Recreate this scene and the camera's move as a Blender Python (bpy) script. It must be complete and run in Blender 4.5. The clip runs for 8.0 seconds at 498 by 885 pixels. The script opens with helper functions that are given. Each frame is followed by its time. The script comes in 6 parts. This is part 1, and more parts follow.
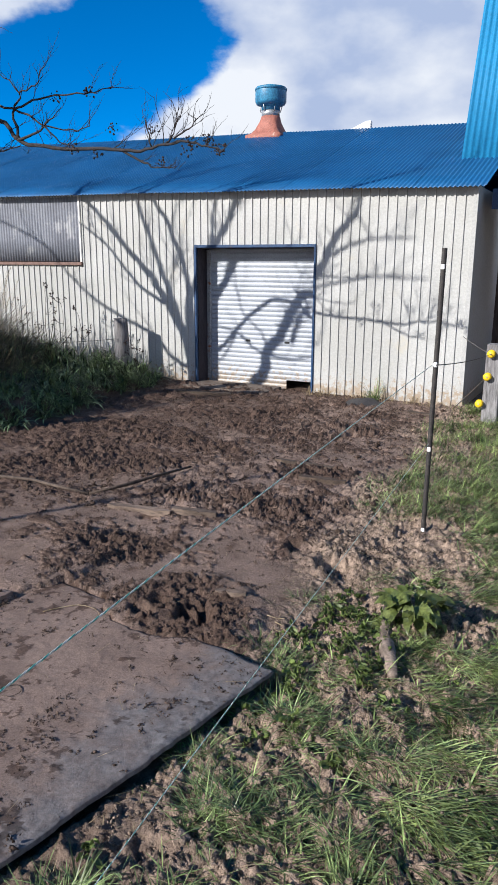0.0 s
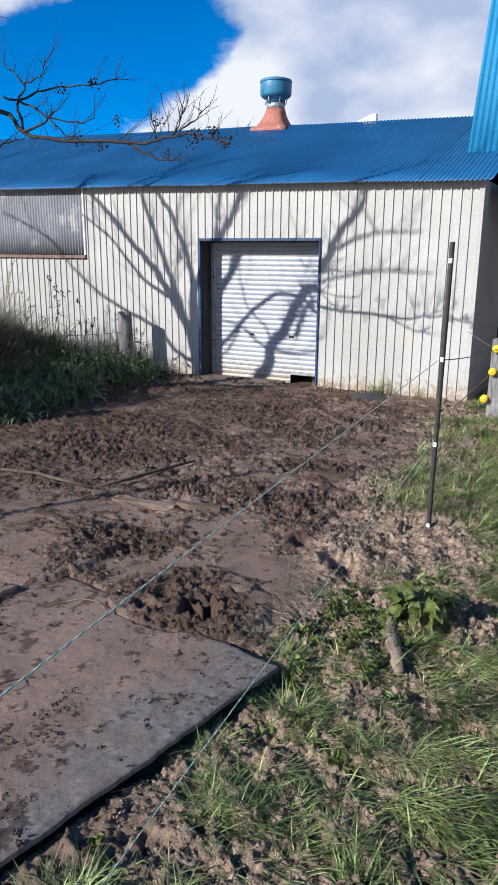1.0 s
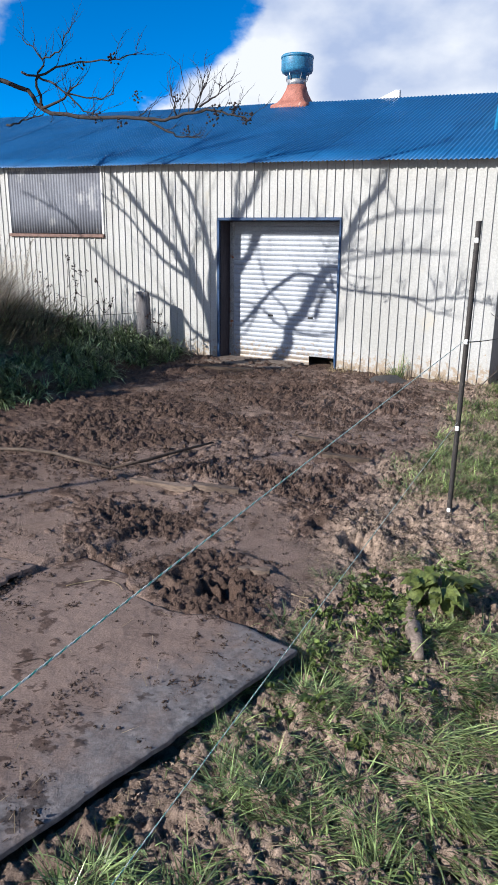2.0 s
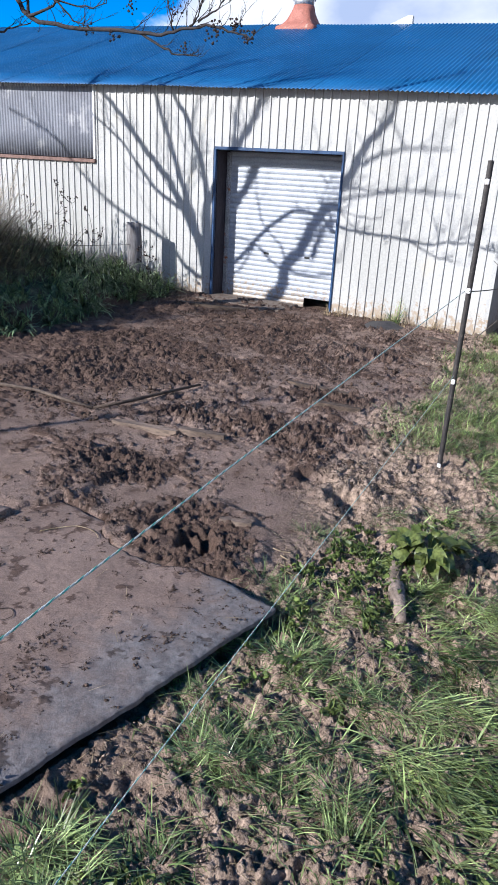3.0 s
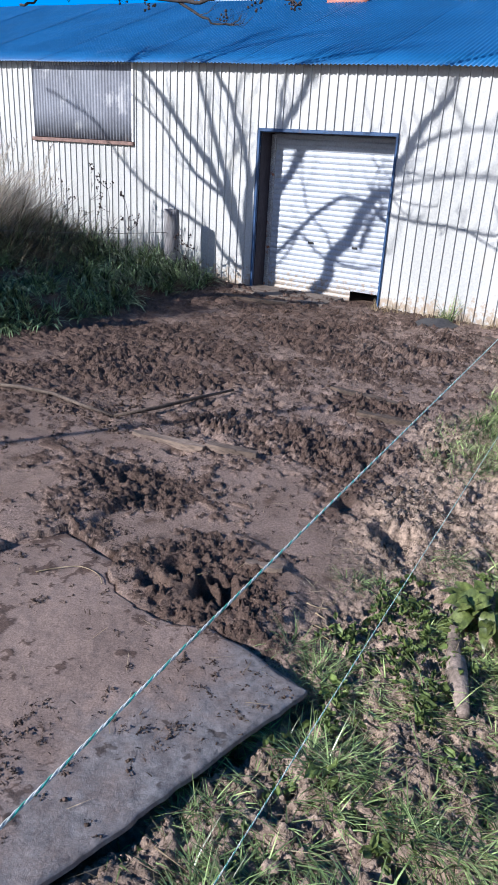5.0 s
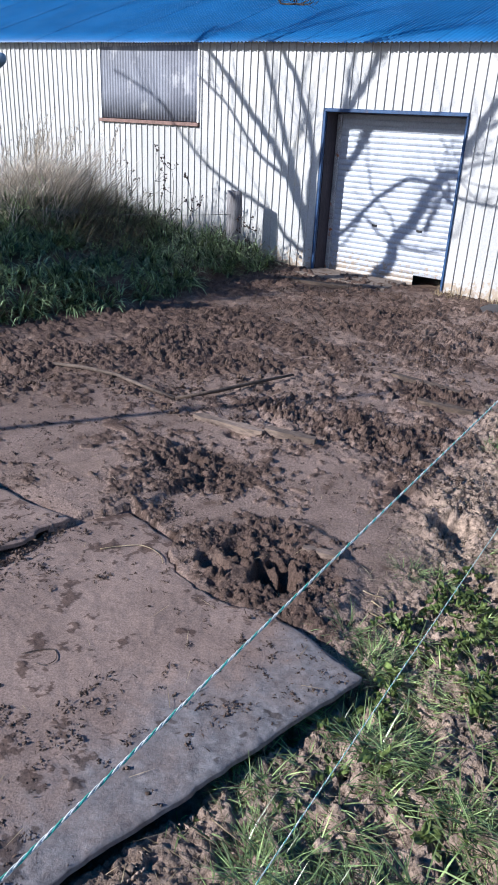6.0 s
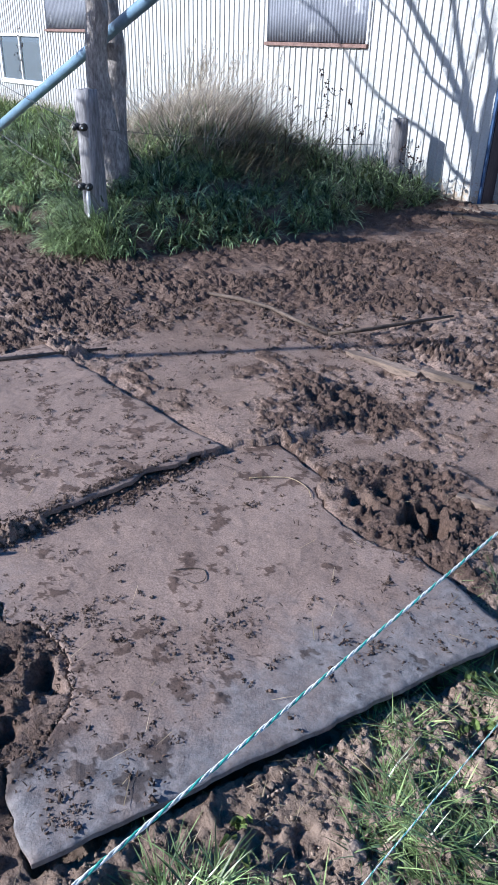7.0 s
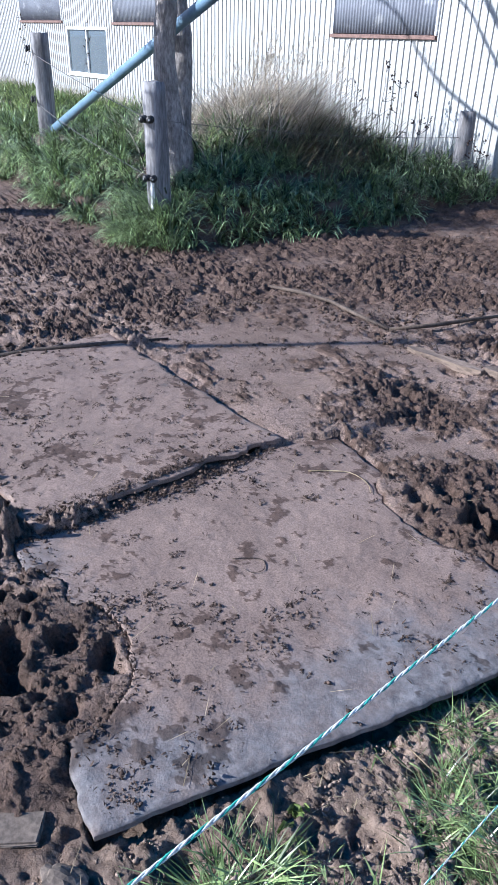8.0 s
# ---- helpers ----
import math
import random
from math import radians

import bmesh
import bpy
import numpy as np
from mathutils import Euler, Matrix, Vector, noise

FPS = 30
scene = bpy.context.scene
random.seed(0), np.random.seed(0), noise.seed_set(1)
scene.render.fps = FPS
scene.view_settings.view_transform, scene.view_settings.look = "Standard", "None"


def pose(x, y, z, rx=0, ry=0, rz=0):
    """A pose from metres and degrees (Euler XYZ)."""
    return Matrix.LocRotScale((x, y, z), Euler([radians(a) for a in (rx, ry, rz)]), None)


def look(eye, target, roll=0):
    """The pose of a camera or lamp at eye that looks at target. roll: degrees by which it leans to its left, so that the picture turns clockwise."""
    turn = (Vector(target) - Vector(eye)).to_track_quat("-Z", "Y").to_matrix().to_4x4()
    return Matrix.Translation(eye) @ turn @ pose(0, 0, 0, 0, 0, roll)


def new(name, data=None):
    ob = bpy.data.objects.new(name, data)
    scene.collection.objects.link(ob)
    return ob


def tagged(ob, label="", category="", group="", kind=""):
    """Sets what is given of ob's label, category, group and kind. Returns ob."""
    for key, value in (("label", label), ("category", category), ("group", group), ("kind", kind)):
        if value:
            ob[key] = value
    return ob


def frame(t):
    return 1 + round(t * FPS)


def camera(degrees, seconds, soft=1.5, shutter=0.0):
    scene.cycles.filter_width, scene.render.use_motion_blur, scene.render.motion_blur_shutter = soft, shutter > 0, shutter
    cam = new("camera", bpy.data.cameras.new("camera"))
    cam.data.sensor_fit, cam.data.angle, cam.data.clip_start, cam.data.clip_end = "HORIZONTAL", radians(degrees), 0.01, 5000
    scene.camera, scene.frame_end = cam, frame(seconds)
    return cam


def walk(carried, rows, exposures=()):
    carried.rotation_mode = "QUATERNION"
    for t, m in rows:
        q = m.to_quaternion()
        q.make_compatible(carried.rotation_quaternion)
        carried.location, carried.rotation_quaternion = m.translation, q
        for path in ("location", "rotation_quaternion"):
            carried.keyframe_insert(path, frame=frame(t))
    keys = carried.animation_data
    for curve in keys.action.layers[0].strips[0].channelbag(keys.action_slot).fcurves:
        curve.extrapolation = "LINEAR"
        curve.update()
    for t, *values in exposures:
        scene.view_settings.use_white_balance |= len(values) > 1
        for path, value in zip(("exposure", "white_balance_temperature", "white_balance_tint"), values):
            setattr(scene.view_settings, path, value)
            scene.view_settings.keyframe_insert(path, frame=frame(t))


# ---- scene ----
cam = camera(38.8, 8.0, soft=1.05)
PATH = [
    (0, (1.29, 1.693, 1.665), (0.403, 3.417, 1.173), 0.3),
    (0.5, (1.286, 1.701, 1.657), (0.414, 3.43, 1.157), 0.5),
    (1, (1.268, 1.699, 1.663), (0.377, 3.416, 1.155), 0.5),
    (1.5, (1.245, 1.704, 1.662), (0.35, 3.41, 1.124), 0.8),
    (2, (1.233, 1.724, 1.653), (0.309, 3.408, 1.095), 0.7),
    (2.2, (1.228, 1.751, 1.648), (0.276, 3.411, 1.066), 0.3),
    (3.3, (1.096, 2.004, 1.642), (0.242, 3.655, 0.903), 4.2),
    (3.5, (1.028, 2.109, 1.646), (0.129, 3.746, 0.928), 3.5),
    (4, (0.946, 2.22, 1.655), (0.068, 3.849, 0.896), 4.3),
    (4.2, (0.914, 2.304, 1.598), (-0.042, 3.896, 0.856), 3.5),
    (5.3, (0.945, 2.377, 1.64), (-0.019, 3.955, 0.878), 3.3),
    (5.5, (0.949, 2.368, 1.649), (-0.03, 3.94, 0.893), 3.2),
    (6, (0.924, 2.34, 1.655), (-0.148, 3.819, 0.84), 3.1),
    (6.5, (0.878, 2.312, 1.636), (-0.348, 3.596, 0.716), 2.3),
    (7, (0.844, 2.315, 1.605), (-0.45, 3.485, 0.627), 1.9),
    (7.5, (0.832, 2.295, 1.6), (-0.513, 3.379, 0.592), 1.3),
    (8, (0.822, 2.269, 1.598), (-0.552, 3.328, 0.603), 1.6),
]
walk(cam, [(t, look(eye, target, roll)) for t, eye, target, roll in PATH],
     [(0, 0.26, 6500, 10), (2, 0.35, 6450, 10), (3.5, 0.55, 6050, 12), (5.5, 0.58, 6000, 12), (6.5, 0.74, 5900, 11), (7.3, 0.90, 5700, 10), (8, 0.96, 5650, 10)])

# ---- world, sun and exposure ----
SUN = Vector((0.59, 1.0, -0.59)).normalized()
world = bpy.data.worlds.new("sky")
scene.world = world
world.use_nodes = True
wn, wl = world.node_tree.nodes, world.node_tree.links
wn.clear()
w_out = wn.new("ShaderNodeOutputWorld")
CLOUD_SIDES = [[(0.311, 0.427, -0.849), (0.789, 0.613, -0.041)], [(0.736, 0.185, 0.652)], [(-0.175, -0.485, 0.857)]]
w_bg = wn.new("ShaderNodeBackground")
w_bg.inputs["Strength"].default_value = 0.06
w_sky = wn.new("ShaderNodeTexSky")
w_sky.sky_type = "NISHITA"
w_sky.sun_disc = False
w_sky.sun_elevation = math.asin(-SUN.z)
w_sky.sun_rotation = math.atan2(-SUN.x, -SUN.y)
w_sky.air_density, w_sky.dust_density, w_sky.ozone_density = 0.5, 0.1, 4.0
w_hsv = wn.new("ShaderNodeHueSaturation")
w_hsv.inputs["Saturation"].default_value = 1.42
w_hsv.inputs["Hue"].default_value = 0.500
w_hsv.inputs["Value"].default_value = 2.7
wl.new(w_sky.outputs[0], w_hsv.inputs["Color"])
w_co = wn.new("ShaderNodeTexCoord")
w_map = wn.new("ShaderNodeMapping")
w_map.inputs["Scale"].default_value = (1, 1, 1.7)
w_map.inputs["Location"].default_value = (0.31, 0.12, 0.2)
wl.new(w_co.outputs["Generated"], w_map.inputs["Vector"])
w_n = wn.new("ShaderNodeTexNoise")
w_n.inputs["Scale"].default_value = 5.0
w_n.inputs["Detail"].default_value = 9
w_n.inputs["Roughness"].default_value = 0.55
wl.new(w_map.outputs[0], w_n.inputs["Vector"])
w_sides = []


def w_join(kind, socks):
    """The least or greatest of several values."""
    while len(socks) > 1:
        q = wn.new("ShaderNodeMath")
        q.operation = kind
        wl.new(socks.pop(), q.inputs[0])
        wl.new(socks.pop(), q.inputs[1])
        socks.append(q.outputs[0])
    return socks[0]


for sides in CLOUD_SIDES:  # each cloud lies within great circles
    socks = []
    for normal in sides:
        w_dot = wn.new("ShaderNodeVectorMath")
        w_dot.operation = "DOT_PRODUCT"
        w_dot.inputs[1].default_value = normal
        wl.new(w_co.outputs["Generated"], w_dot.inputs[0])
        socks.append(w_dot.outputs["Value"])
    w_sides.append(w_join("MINIMUM", socks))
w_bound = w_join("MAXIMUM", w_sides)
w_add = wn.new("ShaderNodeMath")
w_add.operation = "MULTIPLY_ADD"
w_add.inputs[1].default_value = 6.5
wl.new(w_bound, w_add.inputs[0])
wl.new(w_n.outputs["Fac"], w_add.inputs[2])
w_mask = wn.new("ShaderNodeMapRange")
w_mask.interpolation_type = "SMOOTHSTEP"
w_mask.inputs["From Min"].default_value = 0.46
w_mask.inputs["From Max"].default_value = 0.60
wl.new(w_add.outputs[0], w_mask.inputs["Value"])
w_n2 = wn.new("ShaderNodeTexNoise")
w_n2.inputs["Scale"].default_value = 5.5
w_n2.inputs["Detail"].default_value = 6
wl.new(w_map.outputs[0], w_n2.inputs["Vector"])
w_ramp = wn.new("ShaderNodeValToRGB")
w_ramp.color_ramp.elements[0].position, w_ramp.color_ramp.elements[0].color = 0.38, (6.0, 7.4, 10.6, 1)
w_ramp.color_ramp.elements[1].position, w_ramp.color_ramp.elements[1].color = 0.60, (12.2, 12.8, 13.8, 1)
wl.new(w_n2.outputs["Fac"], w_ramp.inputs["Fac"])
w_mix = wn.new("ShaderNodeMix")
w_mix.data_type = "RGBA"
w_sep = wn.new("ShaderNodeSeparateXYZ")
wl.new(w_co.outputs["Generated"], w_sep.inputs[0])
w_high = wn.new("ShaderNodeMapRange")
w_high.inputs["From Min"].default_value, w_high.inputs["From Max"].default_value = 0.55, 0.35
wl.new(w_sep.outputs[2], w_high.inputs["Value"])
w_cov = wn.new("ShaderNodeMath")
w_cov.operation = "MULTIPLY"
wl.new(w_mask.outputs[0], w_cov.inputs[0])
wl.new(w_high.outputs[0], w_cov.inputs[1])
wl.new(w_cov.outputs[0], w_mix.inputs["Factor"])
wl.new(w_hsv.outputs[0], w_mix.inputs[6])
wl.new(w_ramp.outputs[0], w_mix.inputs[7])
wl.new(w_mix.outputs[2], w_bg.inputs["Color"])
wl.new(w_bg.outputs[0], w_out.inputs["Surface"])

sun_data = bpy.data.lights.new("sun", "SUN")
sun_data.energy, sun_data.angle, sun_data.color = 6.0, radians(0.53), (1.0, 0.955, 0.90)
sun = new("sun", sun_data)
sun.matrix_world = look((-12, -20, 14), Vector((-12, -20, 14)) + SUN)


# ---- materials ----
def material(name, color, color2=None, rough=0.7, metal=0.0, scale=6.0, fine=60.0, bump=0.3, dist=0.004, spot=None, spot_amt=0.5,
             spot_scale=9.0, island=0.0, objvar=0.0, coord="Object", stretch=(1, 1, 1), spec=0.4, trans=0.0, grain_amt=0.4):
    """Two-scale noise colour between color and color2, optional stains, and a fine relief."""
    m = bpy.data.materials.new(name)
    m.use_nodes = True
    n, l = m.node_tree.nodes, m.node_tree.links
    b = n["Principled BSDF"]
    b.inputs["Roughness"].default_value = rough
    b.inputs["Metallic"].default_value = metal
    b.inputs["Specular IOR Level"].default_value = spec
    co = n.new("ShaderNodeTexCoord")
    mp = n.new("ShaderNodeMapping")
    mp.inputs["Scale"].default_value = stretch
    if coord == "World":
        geo0 = n.new("ShaderNodeNewGeometry")
        l.new(geo0.outputs["Position"], mp.inputs["Vector"])
    else:
        l.new(co.outputs[coord], mp.inputs["Vector"])

    def tex(s, detail=6, r=0.6):
        t = n.new("ShaderNodeTexNoise")
        t.inputs["Scale"].default_value, t.inputs["Detail"].default_value, t.inputs["Roughness"].default_value = s, detail, r
        l.new(mp.outputs[0], t.inputs["Vector"])
        return t

    def rgb(a, c, fac):
        x = n.new("ShaderNodeMix")
        x.data_type = "RGBA"
        for sock, v in ((6, a), (7, c)):
            if isinstance(v, tuple):
                x.inputs[sock].default_value = (*v, 1)
            else:
                l.new(v, x.inputs[sock])
        l.new(fac, x.inputs[0])
        return x.outputs[2]

    def ramp(sock, lo, hi):
        r = n.new("ShaderNodeMapRange")
        r.interpolation_type = "SMOOTHSTEP"
        r.inputs["From Min"].default_value, r.inputs["From Max"].default_value = lo, hi
        l.new(sock, r.inputs["Value"])
        return r.outputs[0]

    color2 = color2 or tuple(c * 0.7 for c in color)
    big, small = tex(scale), tex(fine, 7, 0.7)
    out = rgb(color, color2, ramp(big.outputs["Fac"], 0.35, 0.65))
    grain = n.new("ShaderNodeMix")
    grain.data_type, grain.blend_type = "RGBA", "OVERLAY"
    grain.inputs[0].default_value = grain_amt
    l.new(out, grain.inputs[6])
    l.new(ramp(small.outputs["Fac"], 0.32, 0.68), grain.inputs[7])
    out = grain.outputs[2]
    if spot:
        st = tex(spot_scale, 8, 0.65)
        out = rgb(out, spot, ramp(st.outputs["Fac"], 1 - spot_amt, 1.12 - spot_amt))
    if island or objvar:
        if island:
            src = n.new("ShaderNodeNewGeometry").outputs["Random Per Island"]
        else:
            src = n.new("ShaderNodeObjectInfo").outputs["Random"]
        hs = n.new("ShaderNodeHueSaturation")
        mr = n.new("ShaderNodeMapRange")
        k = island or objvar
        mr.inputs["To Min"].default_value, mr.inputs["To Max"].default_value = 1 - k, 1 + k
        l.new(src, mr.inputs["Value"])
        l.new(mr.outputs[0], hs.inputs["Value"])
        l.new(out, hs.inputs["Color"])
        out = hs.outputs[0]
    l.new(out, b.inputs["Base Color"])
    if trans:
        tl = n.new("ShaderNodeBsdfTranslucent")
        l.new(out, tl.inputs["Color"])
        mx = n.new("ShaderNodeMixShader")
        mx.inputs[0].default_value = trans
        l.new(b.outputs[0], mx.inputs[1])
        l.new(tl.outputs[0], mx.inputs[2])
        l.new(mx.outputs[0], n["Material Output"].inputs["Surface"])
    if bump:
        bp = n.new("ShaderNodeBump")
        bp.inputs["Strength"].default_value, bp.inputs["Distance"].default_value = bump, dist
        l.new(small.outputs["Fac"], bp.inputs["Height"])
        l.new(bp.outputs[0], b.inputs["Normal"])
    return m


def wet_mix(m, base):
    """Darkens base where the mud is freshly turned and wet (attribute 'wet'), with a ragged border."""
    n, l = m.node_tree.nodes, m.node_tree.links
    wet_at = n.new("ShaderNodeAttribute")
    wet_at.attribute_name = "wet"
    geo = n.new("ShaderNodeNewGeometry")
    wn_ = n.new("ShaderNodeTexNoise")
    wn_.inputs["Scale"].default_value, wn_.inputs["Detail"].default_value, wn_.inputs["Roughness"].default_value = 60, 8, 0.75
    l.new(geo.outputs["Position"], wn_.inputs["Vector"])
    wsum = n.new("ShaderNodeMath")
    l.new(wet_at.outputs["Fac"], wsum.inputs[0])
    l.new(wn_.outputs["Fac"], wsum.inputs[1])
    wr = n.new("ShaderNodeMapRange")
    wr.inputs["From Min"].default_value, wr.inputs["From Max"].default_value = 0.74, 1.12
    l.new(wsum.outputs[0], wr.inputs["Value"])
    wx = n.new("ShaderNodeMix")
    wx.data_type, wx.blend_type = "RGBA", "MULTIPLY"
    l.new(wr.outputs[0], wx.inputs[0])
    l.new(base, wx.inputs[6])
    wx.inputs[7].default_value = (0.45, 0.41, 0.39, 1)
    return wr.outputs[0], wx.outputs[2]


def ground_material():
    """Wet brown mud, with duller trodden soil where the grass grows (attribute 'grassy') and pale dry crumbs."""
    m = material("mud", grain_amt=0.5, color=(0.235, 0.169, 0.138), color2=(0.176, 0.125, 0.101), rough=0.62, scale=4.5, fine=120, bump=1.0, dist=0.011, coord="World", spec=0.18,
                 spot=(0.105, 0.068, 0.050), spot_amt=0.42, spot_scale=9)
    n, l = m.node_tree.nodes, m.node_tree.links
    b = n["Principled BSDF"]
    base = b.inputs["Base Color"].links[0].from_socket
    at = n.new("ShaderNodeAttribute")
    at.attribute_name = "grassy"
    geo = n.new("ShaderNodeNewGeometry")
    no = n.new("ShaderNodeTexNoise")
    no.inputs["Scale"].default_value, no.inputs["Detail"].default_value, no.inputs["Roughness"].default_value = 26, 9, 0.75
    l.new(geo.outputs["Position"], no.inputs["Vector"])
    soil = n.new("ShaderNodeValToRGB")
    soil.color_ramp.elements[0].position, soil.color_ramp.elements[0].color = 0.37, (0.070, 0.050, 0.038, 1)
    soil.color_ramp.elements[1].position, soil.color_ramp.elements[1].color = 0.61, (0.450, 0.338, 0.262, 1)
    l.new(no.outputs["Fac"], soil.inputs["Fac"])
    x = n.new("ShaderNodeMix")
    x.data_type = "RGBA"
    l.new(at.outputs["Fac"], x.inputs[0])
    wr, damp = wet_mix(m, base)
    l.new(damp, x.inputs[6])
    l.new(soil.outputs[0], x.inputs[7])
    l.new(x.outputs[2], b.inputs["Base Color"])
    wet = n.new("ShaderNodeTexNoise")
    wet.inputs["Scale"].default_value, wet.inputs["Detail"].default_value = 1.7, 5
    l.new(geo.outputs["Position"], wet.inputs["Vector"])
    mr = n.new("ShaderNodeMapRange")
    mr.inputs["From Min"].default_value, mr.inputs["From Max"].default_value = 0.35, 0.65
    mr.inputs["To Min"].default_value, mr.inputs["To Max"].default_value = 0.55, 0.9
    l.new(wet.outputs["Fac"], mr.inputs["Value"])
    slick = n.new("ShaderNodeMath")
    slick.operation = "MULTIPLY_ADD"
    slick.inputs[1].default_value = -0.12
    l.new(wr, slick.inputs[0])
    l.new(mr.outputs[0], slick.inputs[2])
    l.new(slick.outputs[0], b.inputs["Roughness"])
    return m


MUD = ground_material()
OLIVE = material("matted_olive_stalk", (0.17, 0.145, 0.08), (0.055, 0.050, 0.027), rough=0.7, scale=3, fine=30, bump=0, island=0.6, coord="World", trans=0.1)
CLOD = material("mud_clod", (0.100, 0.068, 0.052), (0.048, 0.032, 0.025), rough=0.75, spec=0.15, scale=14, fine=130, bump=0.6, dist=0.004, island=0.3, coord="World")
CRUMB = material("mud_crumb", (0.100, 0.070, 0.056), (0.045, 0.031, 0.025), rough=0.8, spec=0.12, scale=14, fine=130, bump=0.6, dist=0.004, island=0.35, coord="World")
CLOD_DRY = material("dry_clod", (0.29, 0.22, 0.172), (0.11, 0.082, 0.064), rough=0.9, spec=0.15, scale=14, fine=130, bump=0.6, dist=0.004, island=0.3, coord="World")
RUBBER = material("muddy_rubber", grain_amt=0.34, color=(0.214, 0.156, 0.129), color2=(0.168, 0.121, 0.100), rough=0.66, scale=3.2, fine=150, bump=0.7, dist=0.004,
                  spot=(0.130, 0.094, 0.076), spot_amt=0.40, spot_scale=7, coord="World", spec=0.22)
WHITE = material("white_cladding", grain_amt=0.12, color=(0.412, 0.418, 0.412), color2=(0.368, 0.372, 0.360), rough=0.45, scale=1.4, fine=40, bump=0.08, dist=0.002,
                 spot=(0.42, 0.405, 0.355), spot_amt=0.40, spot_scale=2.5, coord="World", objvar=0.04)


def splashes(m):
    """Mud thrown up on the lowest half metre, in specks and streaks."""
    n, l = m.node_tree.nodes, m.node_tree.links
    b = n["Principled BSDF"]
    base = b.inputs["Base Color"].links[0].from_socket
    geo = n.new("ShaderNodeNewGeometry")
    sep = n.new("ShaderNodeSeparateXYZ")
    l.new(geo.outputs["Position"], sep.inputs[0])
    no = n.new("ShaderNodeTexNoise")
    no.inputs["Scale"].default_value, no.inputs["Detail"].default_value, no.inputs["Roughness"].default_value = 16, 9, 0.75
    l.new(geo.outputs["Position"], no.inputs["Vector"])
    hgt = n.new("ShaderNodeMapRange")
    hgt.inputs["From Min"].default_value, hgt.inputs["From Max"].default_value = 0.0, 0.55
    hgt.inputs["To Min"].default_value, hgt.inputs["To Max"].default_value = 0.18, -0.12
    l.new(sep.outputs[2], hgt.inputs["Value"])
    ad = n.new("ShaderNodeMath")
    l.new(no.outputs["Fac"], ad.inputs[0])
    l.new(hgt.outputs[0], ad.inputs[1])
    mr = n.new("ShaderNodeMapRange")
    mr.inputs["From Min"].default_value, mr.inputs["From Max"].default_value = 0.58, 0.66
    mr.inputs["To Max"].default_value = 0.8
    l.new(ad.outputs[0], mr.inputs["Value"])
    x = n.new("ShaderNodeMix")
    x.data_type = "RGBA"
    l.new(mr.outputs[0], x.inputs[0])
    l.new(base, x.inputs[6])
    x.inputs[7].default_value = (0.30, 0.225, 0.15, 1)
    l.new(x.outputs[2], b.inputs["Base Color"])


splashes(WHITE)
WALL_BACK = material("wall_core", (0.30, 0.28, 0.26), rough=0.9, scale=2)
ROOF_BLUE = material("blue_roof_paint", grain_amt=0.12, color=(0.012, 0.112, 0.28), color2=(0.009, 0.086, 0.22), rough=0.42, scale=1.1, fine=30, bump=0.06, dist=0.002,
                     spot=(0.045, 0.14, 0.30), spot_amt=0.38, spot_scale=2.0, coord="World", objvar=0.05, spec=0.5)
BARN_BLUE = material("bright_blue_roof", grain_amt=0.12, color=(0.014, 0.200, 0.400), color2=(0.010, 0.170, 0.350), rough=0.6, spec=0.2, scale=0.8, fine=25, bump=0.05, dist=0.002, coord="World")
TRIM_BLUE = material("blue_trim_paint", (0.014, 0.055, 0.140), (0.010, 0.038, 0.100), rough=0.5, scale=6, fine=80, bump=0.15, spot=(0.12, 0.07, 0.05), spot_amt=0.36)
RUST = material("rusty_red_metal", (0.36, 0.140, 0.105), (0.26, 0.095, 0.07), rough=0.7, scale=9, fine=70, bump=0.3, spot=(0.50, 0.33, 0.27), spot_amt=0.44)
VENT_BLUE = material("weathered_blue_metal", (0.035, 0.200, 0.340), (0.028, 0.14, 0.25), rough=0.45, scale=7, fine=60, bump=0.1, spot=(0.30, 0.16, 0.11), spot_amt=0.36)
GALV = material("galvanised_metal", (0.45, 0.47, 0.49), (0.33, 0.35, 0.37), rough=0.45, metal=0.6, scale=12, fine=90, bump=0.1, spot=(0.35, 0.15, 0.08), spot_amt=0.45)
CURTAIN = material("roller_curtain_paint", grain_amt=0.12, color=(0.375, 0.41, 0.465), color2=(0.325, 0.357, 0.41), rough=0.4, scale=2, fine=50, bump=0.06, dist=0.002,
                   spot=(0.40, 0.36, 0.30), spot_amt=0.36, spot_scale=3, coord="World")
splashes(CURTAIN)
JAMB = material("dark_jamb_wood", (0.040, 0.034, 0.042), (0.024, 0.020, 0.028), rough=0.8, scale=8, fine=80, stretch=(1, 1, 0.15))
BLACK = material("black_plastic", (0.012, 0.012, 0.013), (0.020, 0.020, 0.020), rough=0.5, scale=20, fine=150, bump=0.1)
PICKET = material("black_picket_coat", (0.022, 0.021, 0.022), (0.040, 0.036, 0.034), rough=0.55, scale=20, fine=120, bump=0.3, spot=(0.16, 0.14, 0.12), spot_amt=0.40, spot_scale=30)
CLIPW = material("white_clip_plastic", grain_amt=0.12, color=(0.70, 0.70, 0.70), color2=(0.62, 0.62, 0.62), rough=0.5, scale=20)
YELLOW = material("yellow_plastic", grain_amt=0.12, color=(0.80, 0.55, 0.02), color2=(0.70, 0.45, 0.02), rough=0.4, scale=20, fine=120, bump=0.1)
